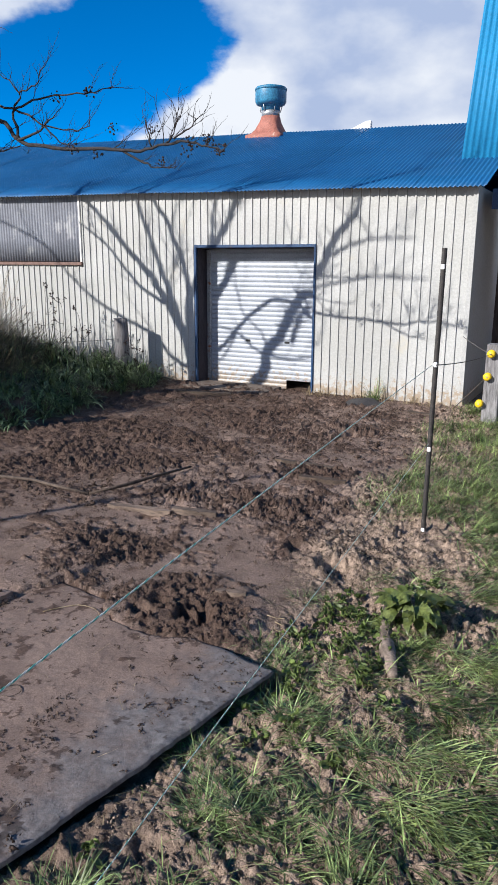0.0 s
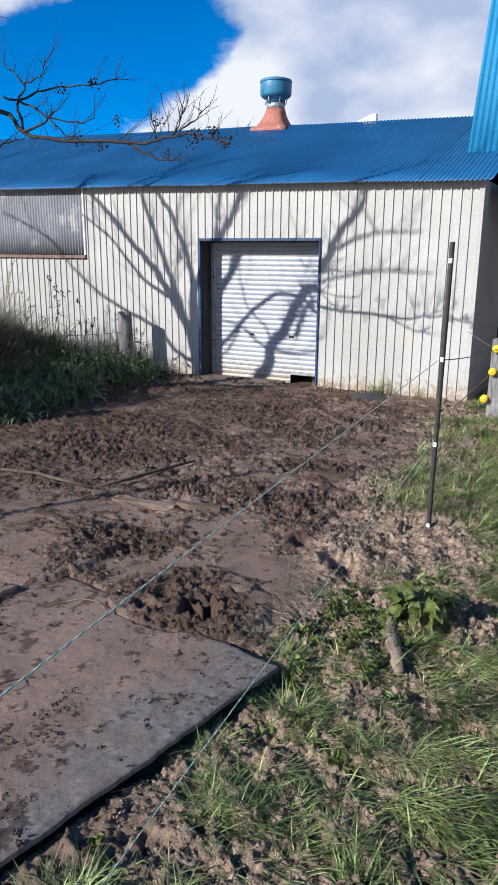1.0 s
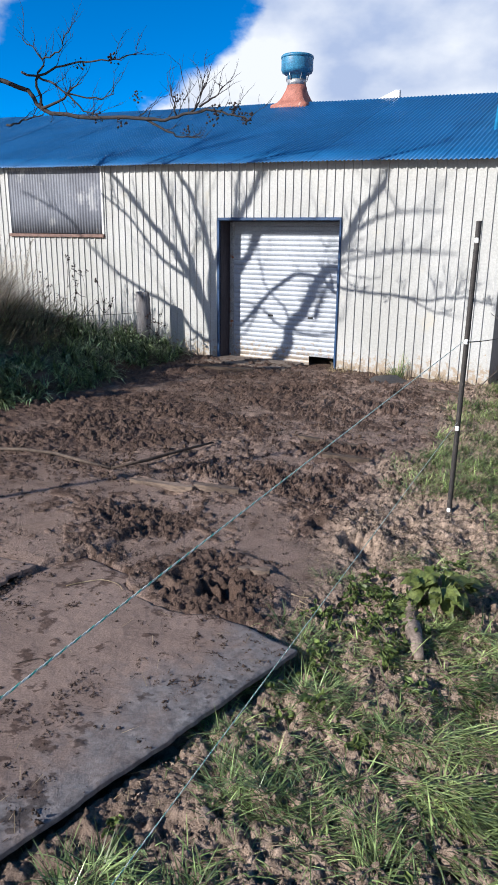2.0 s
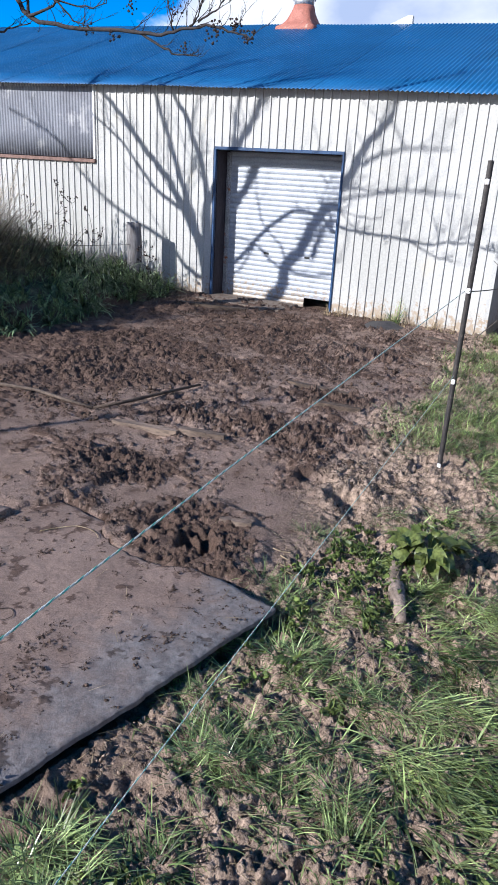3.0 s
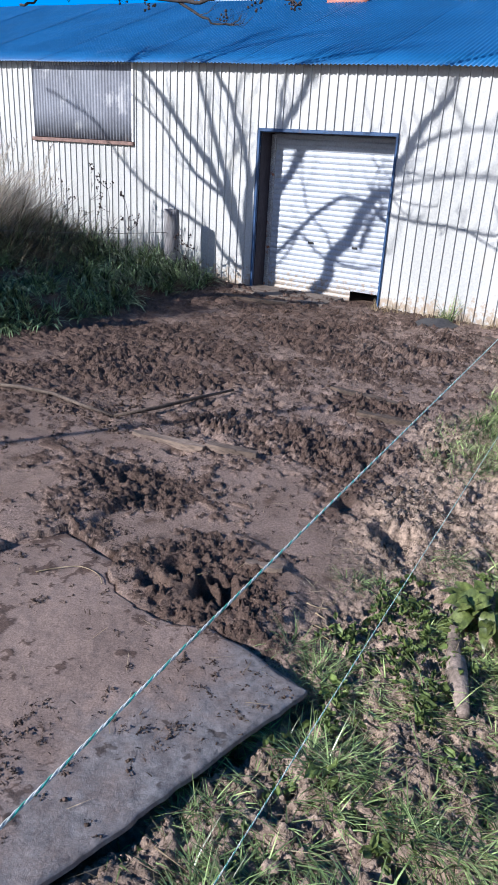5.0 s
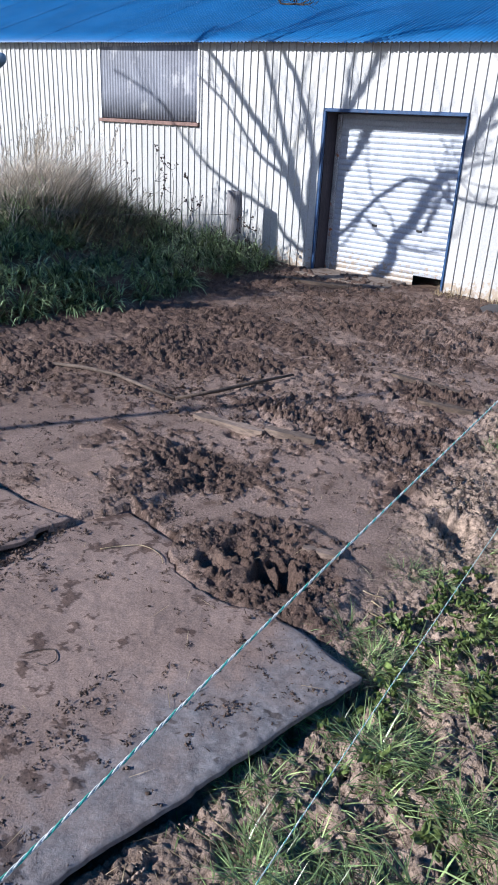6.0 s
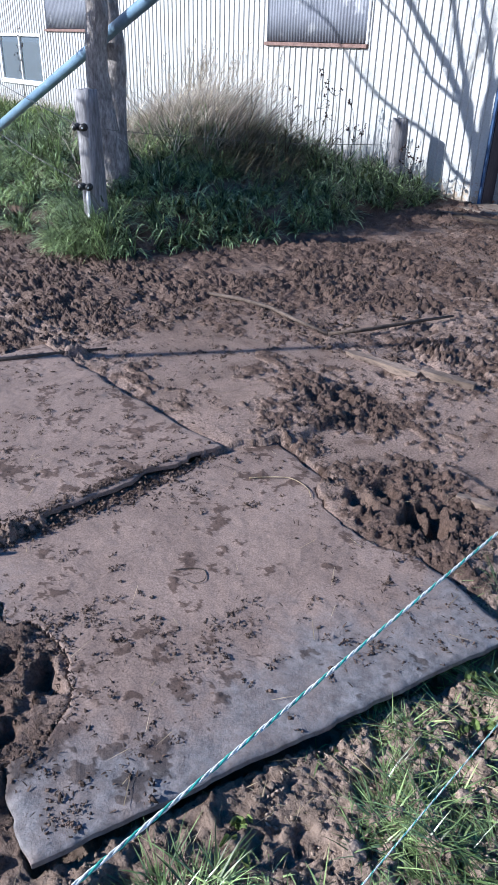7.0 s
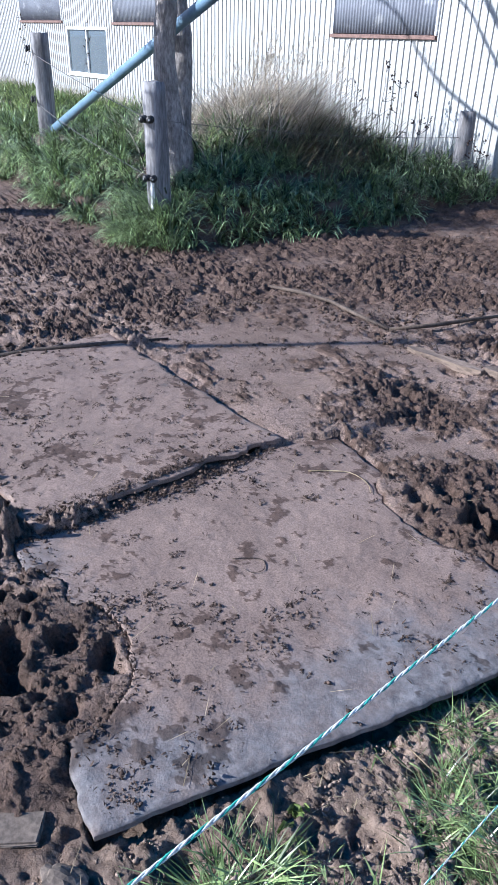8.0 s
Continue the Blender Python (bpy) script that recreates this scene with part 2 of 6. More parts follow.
POST = material("weathered_post_wood", (0.245, 0.240, 0.245), (0.120, 0.115, 0.120), rough=0.85, scale=9, fine=55, bump=0.7, dist=0.006, stretch=(1, 1, 0.12), spot=(0.10, 0.085, 0.075), spot_amt=0.42, spot_scale=6)
BARK = material("grey_bark", (0.29, 0.265, 0.25), (0.17, 0.153, 0.145), rough=0.95, scale=16, fine=40, bump=1.0, dist=0.02, stretch=(1, 1, 0.35))
TWIG = material("dark_twig_bark", (0.040, 0.034, 0.036), (0.020, 0.017, 0.019), rough=0.9, scale=30, fine=100, bump=0.3)
SEED = material("dried_seed_heads", (0.045, 0.028, 0.026), (0.022, 0.015, 0.015), rough=0.9, scale=30, island=0.35)
PIPE = material("blue_grey_pipe_paint", grain_amt=0.12, color=(0.150, 0.240, 0.330), color2=(0.105, 0.180, 0.260), rough=0.45, scale=5, fine=60, bump=0.15, spot=(0.30, 0.36, 0.42), spot_amt=0.40, spot_scale=7)
GRASS = material("green_grass_blade", (0.34, 0.42, 0.165), (0.050, 0.088, 0.024), rough=0.42, scale=3, fine=30, bump=0, island=0.7, coord="World", spec=0.5, trans=0.2)
GRASS_DARK = material("lush_grass_blade", (0.34, 0.44, 0.21), (0.038, 0.068, 0.027), rough=0.40, scale=7, fine=30, bump=0, island=0.75, coord="World", spec=0.5, trans=0.15)
GRASS_TUFT = material("dark_tuft_blade", (0.26, 0.34, 0.135), (0.045, 0.078, 0.024), rough=0.36, scale=9, fine=30, bump=0, island=0.7, coord="World", spec=0.5, trans=0.15)
STRAW = material("dry_straw", (0.42, 0.34, 0.22), (0.27, 0.205, 0.12), rough=0.7, scale=4, fine=30, bump=0, island=0.4, coord="World", trans=0.35)
DRYGRASS = material("dead_grass_stalk", (0.66, 0.60, 0.52), (0.30, 0.26, 0.20), rough=0.8, scale=2, fine=30, bump=0, island=0.45, coord="World", trans=0.35)
LEAF = material("broad_green_leaf", (0.17, 0.205, 0.062), (0.080, 0.112, 0.032), rough=0.4, scale=12, fine=60, bump=0.3, dist=0.003, objvar=0.35, spec=0.5, trans=0.35)
LEAF_SMALL = material("small_weed_leaf", (0.16, 0.21, 0.062), (0.085, 0.125, 0.036), rough=0.45, scale=12, bump=0, island=0.4, coord="World", trans=0.35)
WOOD_GREY = material("muddy_grey_wood", (0.185, 0.138, 0.108), (0.100, 0.073, 0.057), rough=0.85, scale=10, fine=50, bump=0.6, dist=0.004, stretch=(0.25, 1, 1), spot=(0.09, 0.066, 0.05), spot_amt=0.48)
LOG_WOOD = material("bleached_log_bark", (0.25, 0.195, 0.16), (0.13, 0.10, 0.08), rough=0.9, scale=14, fine=60, bump=0.8, dist=0.006, spot=(0.13, 0.10, 0.08), spot_amt=0.44)
LATH = material("mud_smeared_branch", (0.105, 0.078, 0.061), (0.052, 0.038, 0.030), rough=0.85, scale=12, fine=70, bump=0.6, dist=0.004)
STICK = material("muddy_bark_stick", (0.095, 0.068, 0.050), (0.045, 0.032, 0.025), rough=0.85, scale=12, fine=70, bump=0.6, dist=0.004)
ROPE_W = material("white_rope_strand", (0.56, 0.58, 0.55), (0.42, 0.45, 0.42), rough=0.7, scale=40, fine=300, bump=0.2)
ROPE_G = material("green_rope_strand", (0.05, 0.34, 0.27), (0.035, 0.25, 0.20), rough=0.6, scale=40, fine=300, bump=0.2)
WIRE = material("dull_wire", (0.20, 0.19, 0.18), (0.12, 0.11, 0.10), rough=0.5, metal=0.5, scale=30)
BARN_WOOD = material("dark_barn_boards", (0.060, 0.045, 0.042), (0.032, 0.026, 0.026), rough=0.9, scale=5, fine=50, stretch=(1, 1, 0.15))
CONCRETE = material("muddy_concrete", (0.165, 0.130, 0.105), (0.105, 0.082, 0.066), rough=0.85, scale=5, fine=60, bump=0.3, coord="World")
FRAME_WHITE = material("white_window_frame", grain_amt=0.12, color=(0.72, 0.72, 0.70), color2=(0.62, 0.62, 0.60), rough=0.4, scale=8)
SILL_RUST = material("rusty_sill", (0.20, 0.125, 0.105), (0.13, 0.080, 0.068), rough=0.8, scale=12, fine=80, bump=0.3)
POLY = material("weathered_translucent_sheet", grain_amt=0.12, color=(0.20, 0.215, 0.25), color2=(0.145, 0.155, 0.185), rough=0.4, scale=1.6, fine=40, bump=0.05, dist=0.002,
                spot=(0.33, 0.34, 0.36), spot_amt=0.45, spot_scale=3, coord="World", spec=0.5)
FELT = material("black_sheet", (0.030, 0.030, 0.034), (0.045, 0.042, 0.042), rough=0.6, scale=8)
GLASS = bpy.data.materials.new("window_glass")
GLASS.use_nodes = True
g_b = GLASS.node_tree.nodes["Principled BSDF"]
g_b.inputs["Base Color"].default_value = (0.16, 0.20, 0.23, 1)
g_b.inputs["Roughness"].default_value = 0.05
g_b.inputs["Transmission Weight"].default_value = 0.5


# ---- mesh helpers ----
def put_mesh(name, verts, faces, mat, parent=None, label="", smooth=False):
    me = bpy.data.meshes.new(name)
    me.from_pydata([tuple(v) for v in verts], [], faces)
    if smooth:
        me.shade_smooth()
    me.materials.append(mat)
    ob = new(name, me)
    if parent:
        ob.parent = parent
    if label:
        ob["label"] = label
    return ob


def part(name, bm, mat, parent=None, label="", smooth=False):
    me = bpy.data.meshes.new(name)
    bmesh.ops.recalc_face_normals(bm, faces=bm.faces)
    bm.to_mesh(me)
    bm.free()
    if smooth:
        me.shade_smooth()
    me.materials.append(mat)
    ob = new(name, me)
    if parent:
        ob.parent = parent
    if label:
        ob["label"] = label
    return ob


def shared(name, me, parent, m=None):
    ob = new(name, me)
    ob.parent = parent
    if m is not None:
        ob.matrix_basis = m
    return ob


def add_box(bm, x0, x1, y0, y1, z0, z1, bevel=0.0):
    r = bmesh.ops.create_cube(bm, size=1, matrix=Matrix.Translation(((x0 + x1) / 2, (y0 + y1) / 2, (z0 + z1) / 2)) @ Matrix.Diagonal((x1 - x0, y1 - y0, z1 - z0, 1)))
    if bevel:
        edges = {e for v in r["verts"] for e in v.link_edges}
        bmesh.ops.bevel(bm, geom=list(edges), offset=bevel, segments=1, affect="EDGES")
    return bm


def box(*a, bevel=0.0):
    return add_box(bmesh.new(), *a, bevel=bevel)


def tube_data(pts, radii, sides=8, wobble=0.0, rng=None, cap=True):
    """Vertices and faces of a tapered tube along pts."""
    pts = [Vector(p) for p in pts]
    verts, faces = [], []
    up = Vector((0.31, 0.17, 0.93)).normalized()
    for i, p in enumerate(pts):
        d = (pts[min(i + 1, len(pts) - 1)] - pts[max(i - 1, 0)]).normalized()
        a = d.cross(up)
        if a.length < 1e-3:
            a = d.cross(Vector((1, 0, 0)))
        a.normalize()
        b = d.cross(a).normalized()
        for k in range(sides):
            t = 2 * math.pi * k / sides
            r = radii[i] * (1 + (rng.uniform(-wobble, wobble) if wobble else 0))
            verts.append(p + (a * math.cos(t) + b * math.sin(t)) * r)
    for i in range(len(pts) - 1):
        for k in range(sides):
            k2 = (k + 1) % sides
            faces.append((i * sides + k, i * sides + k2, (i + 1) * sides + k2, (i + 1) * sides + k))
    if cap:
        faces.append(tuple(range(sides))[::-1])
        faces.append(tuple((len(pts) - 1) * sides + k for k in range(sides)))
    return verts, faces


def tube(name, pts, radii, mat, parent=None, label="", sides=8, wobble=0.0, rng=None, smooth=True):
    v, f = tube_data(pts, radii, sides, wobble, rng)
    return put_mesh(name, v, f, mat, parent, label, smooth)


def lathe_data(profile, sides=24, centre=(0, 0, 0)):
    verts, faces = [], []
    cx, cy, cz = centre
    for r, z in profile:
        for k in range(sides):
            t = 2 * math.pi * k / sides
            verts.append((cx + r * math.cos(t), cy + r * math.sin(t), cz + z))
    for i in range(len(profile) - 1):
        for k in range(sides):
            k2 = (k + 1) % sides
            faces.append((i * sides + k, i * sides + k2, (i + 1) * sides + k2, (i + 1) * sides + k))
    faces.append(tuple(range(sides))[::-1])
    faces.append(tuple((len(profile) - 1) * sides + k for k in range(sides)))
    return verts, faces


def empty(name, at, label, category, group="", kind=""):
    ob = new(name)
    ob.location = at
    ob.empty_display_size = 0.1
    return tagged(ob, label, category, group, kind)


def keep(ob, parent):
    """Parents ob, whose mesh is in world metres, under an empty that stands elsewhere."""
    ob.parent = parent
    ob.matrix_parent_inverse = Matrix.Translation(-parent.location)
    return ob


def smooth_step(a, b, v):
    t = np.clip((v - a) / (b - a), 0, 1)
    return t * t * (3 - 2 * t)


RNG = np.random.default_rng(7)
LAT = RNG.random((256, 256))


def vnoise(x, y):
    xi, yi = np.floor(x).astype(int), np.floor(y).astype(int)
    fx, fy = x - xi, y - yi
    fx, fy = fx * fx * (3 - 2 * fx), fy * fy * (3 - 2 * fy)
    a, b = LAT[xi % 256, yi % 256], LAT[(xi + 1) % 256, yi % 256]
    c, d = LAT[xi % 256, (yi + 1) % 256], LAT[(xi + 1) % 256, (yi + 1) % 256]
    return (a * (1 - fx) + b * fx) * (1 - fy) + (c * (1 - fx) + d * fx) * fy


def fbm(x, y, octaves=4, gain=0.5):
    out, amp, tot = 0.0, 1.0, 0.0
    for k in range(octaves):
        out = out + amp * (vnoise(x * 2**k + 17.3 * k, y * 2**k + 9.1 * k) - 0.5)
        tot += amp
        amp *= gain
    return out / tot


def cells(x, y, seed):
    """Distance to the nearest and the second nearest of scattered points, one a unit square, and a number of the nearest."""
    xi, yi = np.floor(x).astype(int), np.floor(y).astype(int)
    f1, f2, who = np.full(x.shape, 9.0), np.full(x.shape, 9.0), np.zeros(x.shape)
    for i in (-1, 0, 1):
        for j in (-1, 0, 1):
            a, b = (xi + i + 37 * seed) % 256, (yi + j + 91 * seed) % 256
            d = np.hypot(xi + i + LAT[a, b] - x, yi + j + LAT[b, a] - y)
            closer = d < f1
            f2 = np.where(closer, f1, np.minimum(f2, d))
            f1, who = np.where(closer, d, f1), np.where(closer, LAT[(a + 57) % 256, (b + 13) % 256], who)
    return f1, f2, who


def clods(x, y, size, seed, ragged=0.45):
    """Broken lumps about size across, 0 in the cracks to 1 on the highest."""
    u = x / size + ragged * 2.2 * fbm(x / size * 1.3, y / size * 1.3 + seed, 4, 0.65)
    v = y / size + ragged * 2.2 * fbm(x / size * 1.3 + 50, y / size * 1.3 + seed, 4, 0.65)
    f1, f2, who = cells(u, v, seed)
    return smooth_step(0.0, 0.20, f2 - f1) * (0.35 + 0.65 * who) * np.clip(1.15 - 0.5 * f1, 0, 1)


def splat(x, y, cover):
    """Ragged pats of dark mud thrown over the pale skin: 0 outside, rising to 1; cover shifts how much they take."""
    n = fbm(x * 17 + 3, y * 17 + 41, 4, 0.75) + 0.6 * fbm(x * 3.1 + 8, y * 3.1, 3)
    return smooth_step(0.0, 0.05, n + cover)


# ---- the lie of the land ----
W = 10.3  # the shed's front wall


def grass_line(y):
    """x of the border between the mud and the grass beside the fence."""
    return np.interp(y, [0, 2.5, 3.2, 4.05, 4.3, 4.9, 5.6, 6.2, 6.8, 7.6, 8.8, 9.6, 10.3], [-0.3, -0.12, 0.02, 0.16, 0.08, 0.16, 0.12, -0.15, -0.4, -0.1, -0.5, -0.35, -0.6])


def mound(x, y):
    """0 outside the grassy bank, rising to 1 well inside it."""
    wx = -4.2 + 0.25 * np.sin(y * 1.9) * 0.5 + 0.3 * fbm(x * 1.5, y * 1.5)
    wy = 5.32 + 0.25 * fbm(x * 1.7 + 5, y * 1.7)
    ex = (wx - x) / 0.9 - 0.25 * smooth_step(8.5, 10.3, y)
    ey = (y - wy) / 0.8
    return np.clip(np.minimum(ex, ey), 0, 1.6)


def land(x, y):
    """Height of the ground without its fine relief."""
    m = mound(x, y)
    h = 0.20 * smooth_step(0, 0.4, m) + 0.16 * smooth_step(0.3, 1.5, m)
    h = h + 0.45 * np.exp(-((x + 6.7) ** 2) / 1.1 - ((y - 8.2) ** 2) / 0.9)
    h = h * (1 - 0.65 * smooth_step(9.2, 10.1, y))
    g = smooth_step(-0.05, 0.6, x - grass_line(y))
    return h + 0.05 * g * (0.4 + fbm(x * 1.2, y * 1.2)) + 0.02 * fbm(x * 0.8, y * 0.8)


# mats under the mud: centre x, y, half sizes, turn in degrees, top height, tilts
MATS = [
    (-0.652, 3.452, 0.72, 0.74, -12.4, 0.036, 0.020, 0.004),
    (-2.07, 3.46, 0.79, 0.57, 1.0, 0.046, 0.006, 0.006),
]


# places where the first mat is torn away: centre x, y, half widths
BITES = [(-0.74, 2.60, 0.40, 0.34), (-0.42, 4.36, 0.36, 0.34), (-1.45, 4.5, 0.3, 0.45)]


def bitten(x, y):
    return bite_field(x, y) < 1


def bite_field(x, y):
    """Under 1 inside a torn place."""
    w = 0.9 * fbm(x * 6, y * 6 + 2, 3)
    return np.min([((x - px) / rx) ** 2 + ((y - py) / ry) ** 2 + w for px, py, rx, ry in BITES], axis=0)


def on_mat(x, y, margin=0.0):
    best = np.zeros_like(x)
    for cx, cy, hx, hy, turn, top, ax, ay in MATS:
        c, s = math.cos(radians(turn)), math.sin(radians(turn))
        u, v = (x - cx) * c + (y - cy) * s, -(x - cx) * s + (y - cy) * c
        best = np.maximum(best, ((np.abs(u) < hx + margin) & (np.abs(v) < hy + margin)).astype(float))
    return np.where(bitten(x, y), 0.0, best)


def build_ground():
    xs = np.concatenate([[-400, -150, -60, -35], np.arange(-22, -10, 0.5), np.arange(-10, -7, 0.10), np.arange(-7, -3.4, 0.022),
                         np.arange(-3.4, -1.6, 0.012), np.arange(-1.6, 1.3, 0.0075), np.arange(1.3, 3, 0.05), np.arange(3, 12, 0.5), [14, 20, 40, 120, 400]])
    ys = np.concatenate([[-400, -120, -40, -15, -6, -2, 0, 1], np.arange(1.6, 2.2, 0.02), np.arange(2.2, 5.0, 0.0075), np.arange(5.0, 5.8, 0.010), np.arange(5.8, 7.2, 0.014), np.arange(7.2, 10.4, 0.022), [11, 12, 14, 18, 25, 45, 100, 250, 600]])
    X, Y = np.meshgrid(xs, ys, indexing="ij")
    H = land(X, Y)
    m = mound(X, Y)
    mat = on_mat(X, Y)
    soil_line = grass_line(Y) - 0.26 * np.exp(-(((Y - 5.35) / 0.6) ** 2)) - 0.08
    g = smooth_step(-0.12, 0.22, X - soil_line + 0.35 * fbm(X * 3, Y * 3))
    g = g * (1 - 0.5 * smooth_step(0.5, 0.15, X) * smooth_step(3.7, 3.0, Y))
    near = ((X > -9) & (X < 3) & (Y > 1) & (Y < 10.5)).astype(float) * smooth_step(1.75, 1.25, X) * smooth_step(1.5, 1.9, Y) * smooth_step(-9, -7.2, X)
    churn = smooth_step(5.1, 6.2, Y + 0.5 * fbm(X * 1.3, Y * 1.3)) * (1 - smooth_step(-0.9, -0.3, X + 0.25 * (Y - 8)))
    churn = np.maximum(churn, 0.75 * smooth_step(-2.5, -3.1, X + 0.4 * fbm(X * 1.1 + 8, Y * 1.1)) * smooth_step(1.5, 3, Y))
    torn = np.zeros_like(X)
    for px, py, rx, ry in BITES[:2] + [(-1.22, 4.85, 0.3, 0.25)]:
        torn = np.maximum(torn, np.exp(-((((X - px) / rx) ** 2 + ((Y - py) / ry) ** 2) ** 2)))
    churn = np.maximum(churn, 0.55 * torn)
    flat_skin = smooth_step(0.62, 0.5, np.abs(X + 0.62)) * smooth_step(0.6, 0.48, np.abs(Y - 4.95)) + smooth_step(0.75, 0.6, np.abs(X + 2.05)) * smooth_step(0.7, 0.55, np.abs(Y - 4.8))
    churn = churn * np.clip(0.70 + 4.2 * fbm(X * 1.5 + 4, Y * 2.6, 4, 0.6), 0.08, 1.45)
    calm = (1 - 0.5 * mat) * (1 - 0.6 * np.clip(flat_skin, 0, 1))
    dry = 1 - 0.9 * np.clip(m * 2, 0, 1)
    rough = fbm(X * 9, Y * 9, 4, 0.6) + 0.7 * np.abs(fbm(X * 5 + 3, Y * 5, 3))
    H = H + near * (0.012 + 0.026 * churn + 0.022 * g) * rough * calm * dry
    H = H + near * (0.010 + 0.034 * churn + (0.078 - 0.040 * np.exp(-(((X - 0.28) / 0.45) ** 2) - ((Y - 5.4) / 0.7) ** 2)) * g) * fbm(X * 24, Y * 24, 4, 0.9) * calm
    crumbly = 1 + 0.95 * fbm(X * 45, Y * 45, 3, 0.85)
    lumpy = (clods(X, Y, 0.21, 1, 0.9) * 0.65 + clods(X, Y, 0.07, 2, 0.9) * 0.5) * crumbly
    H = H + near * dry * 0.050 * np.clip(churn, 0, 1.1) * (lumpy - 0.45 - 0.65 * torn) * (1 - mat)
    broken = clods(X, Y, 0.22, 3, 1.1) * 0.8 * crumbly + 0.9 * np.abs(fbm(X * 19, Y * 19 + 7, 4, 0.8))
    H = H + near * (0.044 - 0.034 * np.exp(-(((X - 0.28) / 0.45) ** 2) - ((Y - 5.4) / 0.7) ** 2)) * g * (broken - 0.5) * (1 - mat) * dry
    pats = splat(X, Y, 0.10 * churn + 0.14 * torn - 0.12) * (1 - g) * np.clip(1.2 - m * 4, 0, 1)
    H = H + near * pats * (1 - mat) * (0.004 + 0.036 * np.clip(0.25 + fbm(X * 45, Y * 45, 3, 0.85), 0, 1))
    skin = smooth_step(-3.0, -2.8, X) * smooth_step(0.15, -0.05, X) * smooth_step(4.0, 4.15, Y) * smooth_step(5.75, 5.5, Y)
    H = H + near * 0.024 * skin * (1 - on_mat(X, Y, 0.02)) * (1 - 0.5 * torn)
    H = H + near * 0.030 * np.where(mat > 0, 0, smooth_step(1.5, 1.0, bite_field(X, Y))) * smooth_step(-1.75, -1.5, X) * smooth_step(2.2, 2.5, Y) * smooth_step(0.1, -0.05, X)
    WX = X + 0.11 * fbm(X * 7, Y * 7 + 40, 4, 0.6)
    WY = Y + 0.11 * fbm(X * 7 + 70, Y * 7, 4, 0.6)
    rng = np.random.default_rng(3)
    pits = []
    for _ in range(700):  # hoof prints in the churned mud
        px, py = rng.uniform(-5.2, 0.2), rng.uniform(5.3, 10.0)
        pits.append((px, py, rng.uniform(0.02, 0.06), rng.uniform(0.010, 0.032)))
    for _ in range(350):  # trodden mud beyond the mats
        px, py = rng.uniform(-7.0, -2.7), rng.uniform(2.6, 5.4)
        pits.append((px, py, rng.uniform(0.02, 0.06), rng.uniform(0.01, 0.035)))
    for _ in range(240):  # broken soil in the grass
        px, py = rng.uniform(-0.2, 1.3), rng.uniform(2.2, 6.2)
        if px > grass_line(py):
            pits.append((px, py, rng.uniform(0.03, 0.08), rng.uniform(0.015, 0.04)))
    for _ in range(9):  # deep hoof holes in the torn places
        a, r = rng.uniform(0, 6.3), rng.random() ** 0.5
        pits.append((-0.42 + 0.26 * r * math.cos(a), 4.30 + 0.17 * r * math.sin(a), rng.uniform(0.03, 0.055), rng.uniform(0.04, 0.08)))
        pits.append((-0.82 + 0.40 * r * math.cos(a), 2.66 + 0.24 * r * math.sin(a), rng.uniform(0.03, 0.055), rng.uniform(0.04, 0.09)))
    for _ in range(24):
        a, r = rng.uniform(0, 6.3), rng.random() ** 0.6
        pits.append((-0.42 + 0.30 * r * math.cos(a), 4.30 + 0.20 * r * math.sin(a), rng.uniform(0.012, 0.04), rng.uniform(0.012, 0.035)))
        pits.append((-0.80 + 0.46 * r * math.cos(a), 2.66 + 0.28 * r * math.sin(a), rng.uniform(0.012, 0.028), rng.uniform(0.012, 0.035)))
        pits.append((-1.22 + 0.28 * r * math.cos(a), 4.85 + 0.20 * r * math.sin(a), rng.uniform(0.012, 0.04), rng.uniform(0.012, 0.035)))
    pits += [(-0.30, 4.32, 0.045, 0.15), (0.05, 5.18, 0.09, 0.08), (-0.22, 5.33, 0.08, 0.05), (-1.29, 4.88, 0.06, 0.06), (-0.60, 2.87, 0.035, 0.06)]
    for px, py, r, d in pits:
        i0, i1 = np.searchsorted(xs, [px - 2.8 * r - 0.05, px + 2.8 * r + 0.05])
        j0, j1 = np.searchsorted(ys, [py - 2.8 * r - 0.05, py + 2.8 * r + 0.05])
        if i1 <= i0 or j1 <= j0:
            continue
        q = ((WX[i0:i1, j0:j1] - px) ** 2 + (WY[i0:i1, j0:j1] - py) ** 2) / r**2
        H[i0:i1, j0:j1] += -d * np.exp(-((q) ** 1.6)) + 0.14 * d * np.exp(-((np.sqrt(q) - 1.35) ** 2) / 0.12)
    torn_edge = bite_field(X, Y)
    H = H + near * np.where(mat > 0, -0.05 * smooth_step(1.1, 1.45, torn_edge), 0)
    H = H + near * mat * 0.022 * np.exp(-(((torn_edge - 1.12) / 0.14) ** 2)) * (0.9 + 1.6 * fbm(X * 15, Y * 15, 3, 0.7))
    # mud heaped over the mats
    for px, py, rx, ry, hgt in ((-0.42, 4.30, 0.34, 0.20, 0.012), (-0.85, 2.66, 0.45, 0.25, 0.01), (-1.22, 4.85, 0.24, 0.18, 0.02),
                                (-1.27, 3.05, 0.07, 0.35, 0.10), (-1.28, 3.95, 0.05, 0.14, 0.05), (-1.5, 5.45, 0.8, 0.06, 0.02), (0.02, 5.3, 0.2, 0.2, 0.05),
                                (-2.2, 2.85, 0.9, 0.07, 0.09), (-1.37, 2.84, 0.12, 0.14, 0.08), (-2.75, 4.07, 0.25, 0.06, 0.07)):
        q = ((WX - px) / rx) ** 2 + ((WY - py) / ry) ** 2
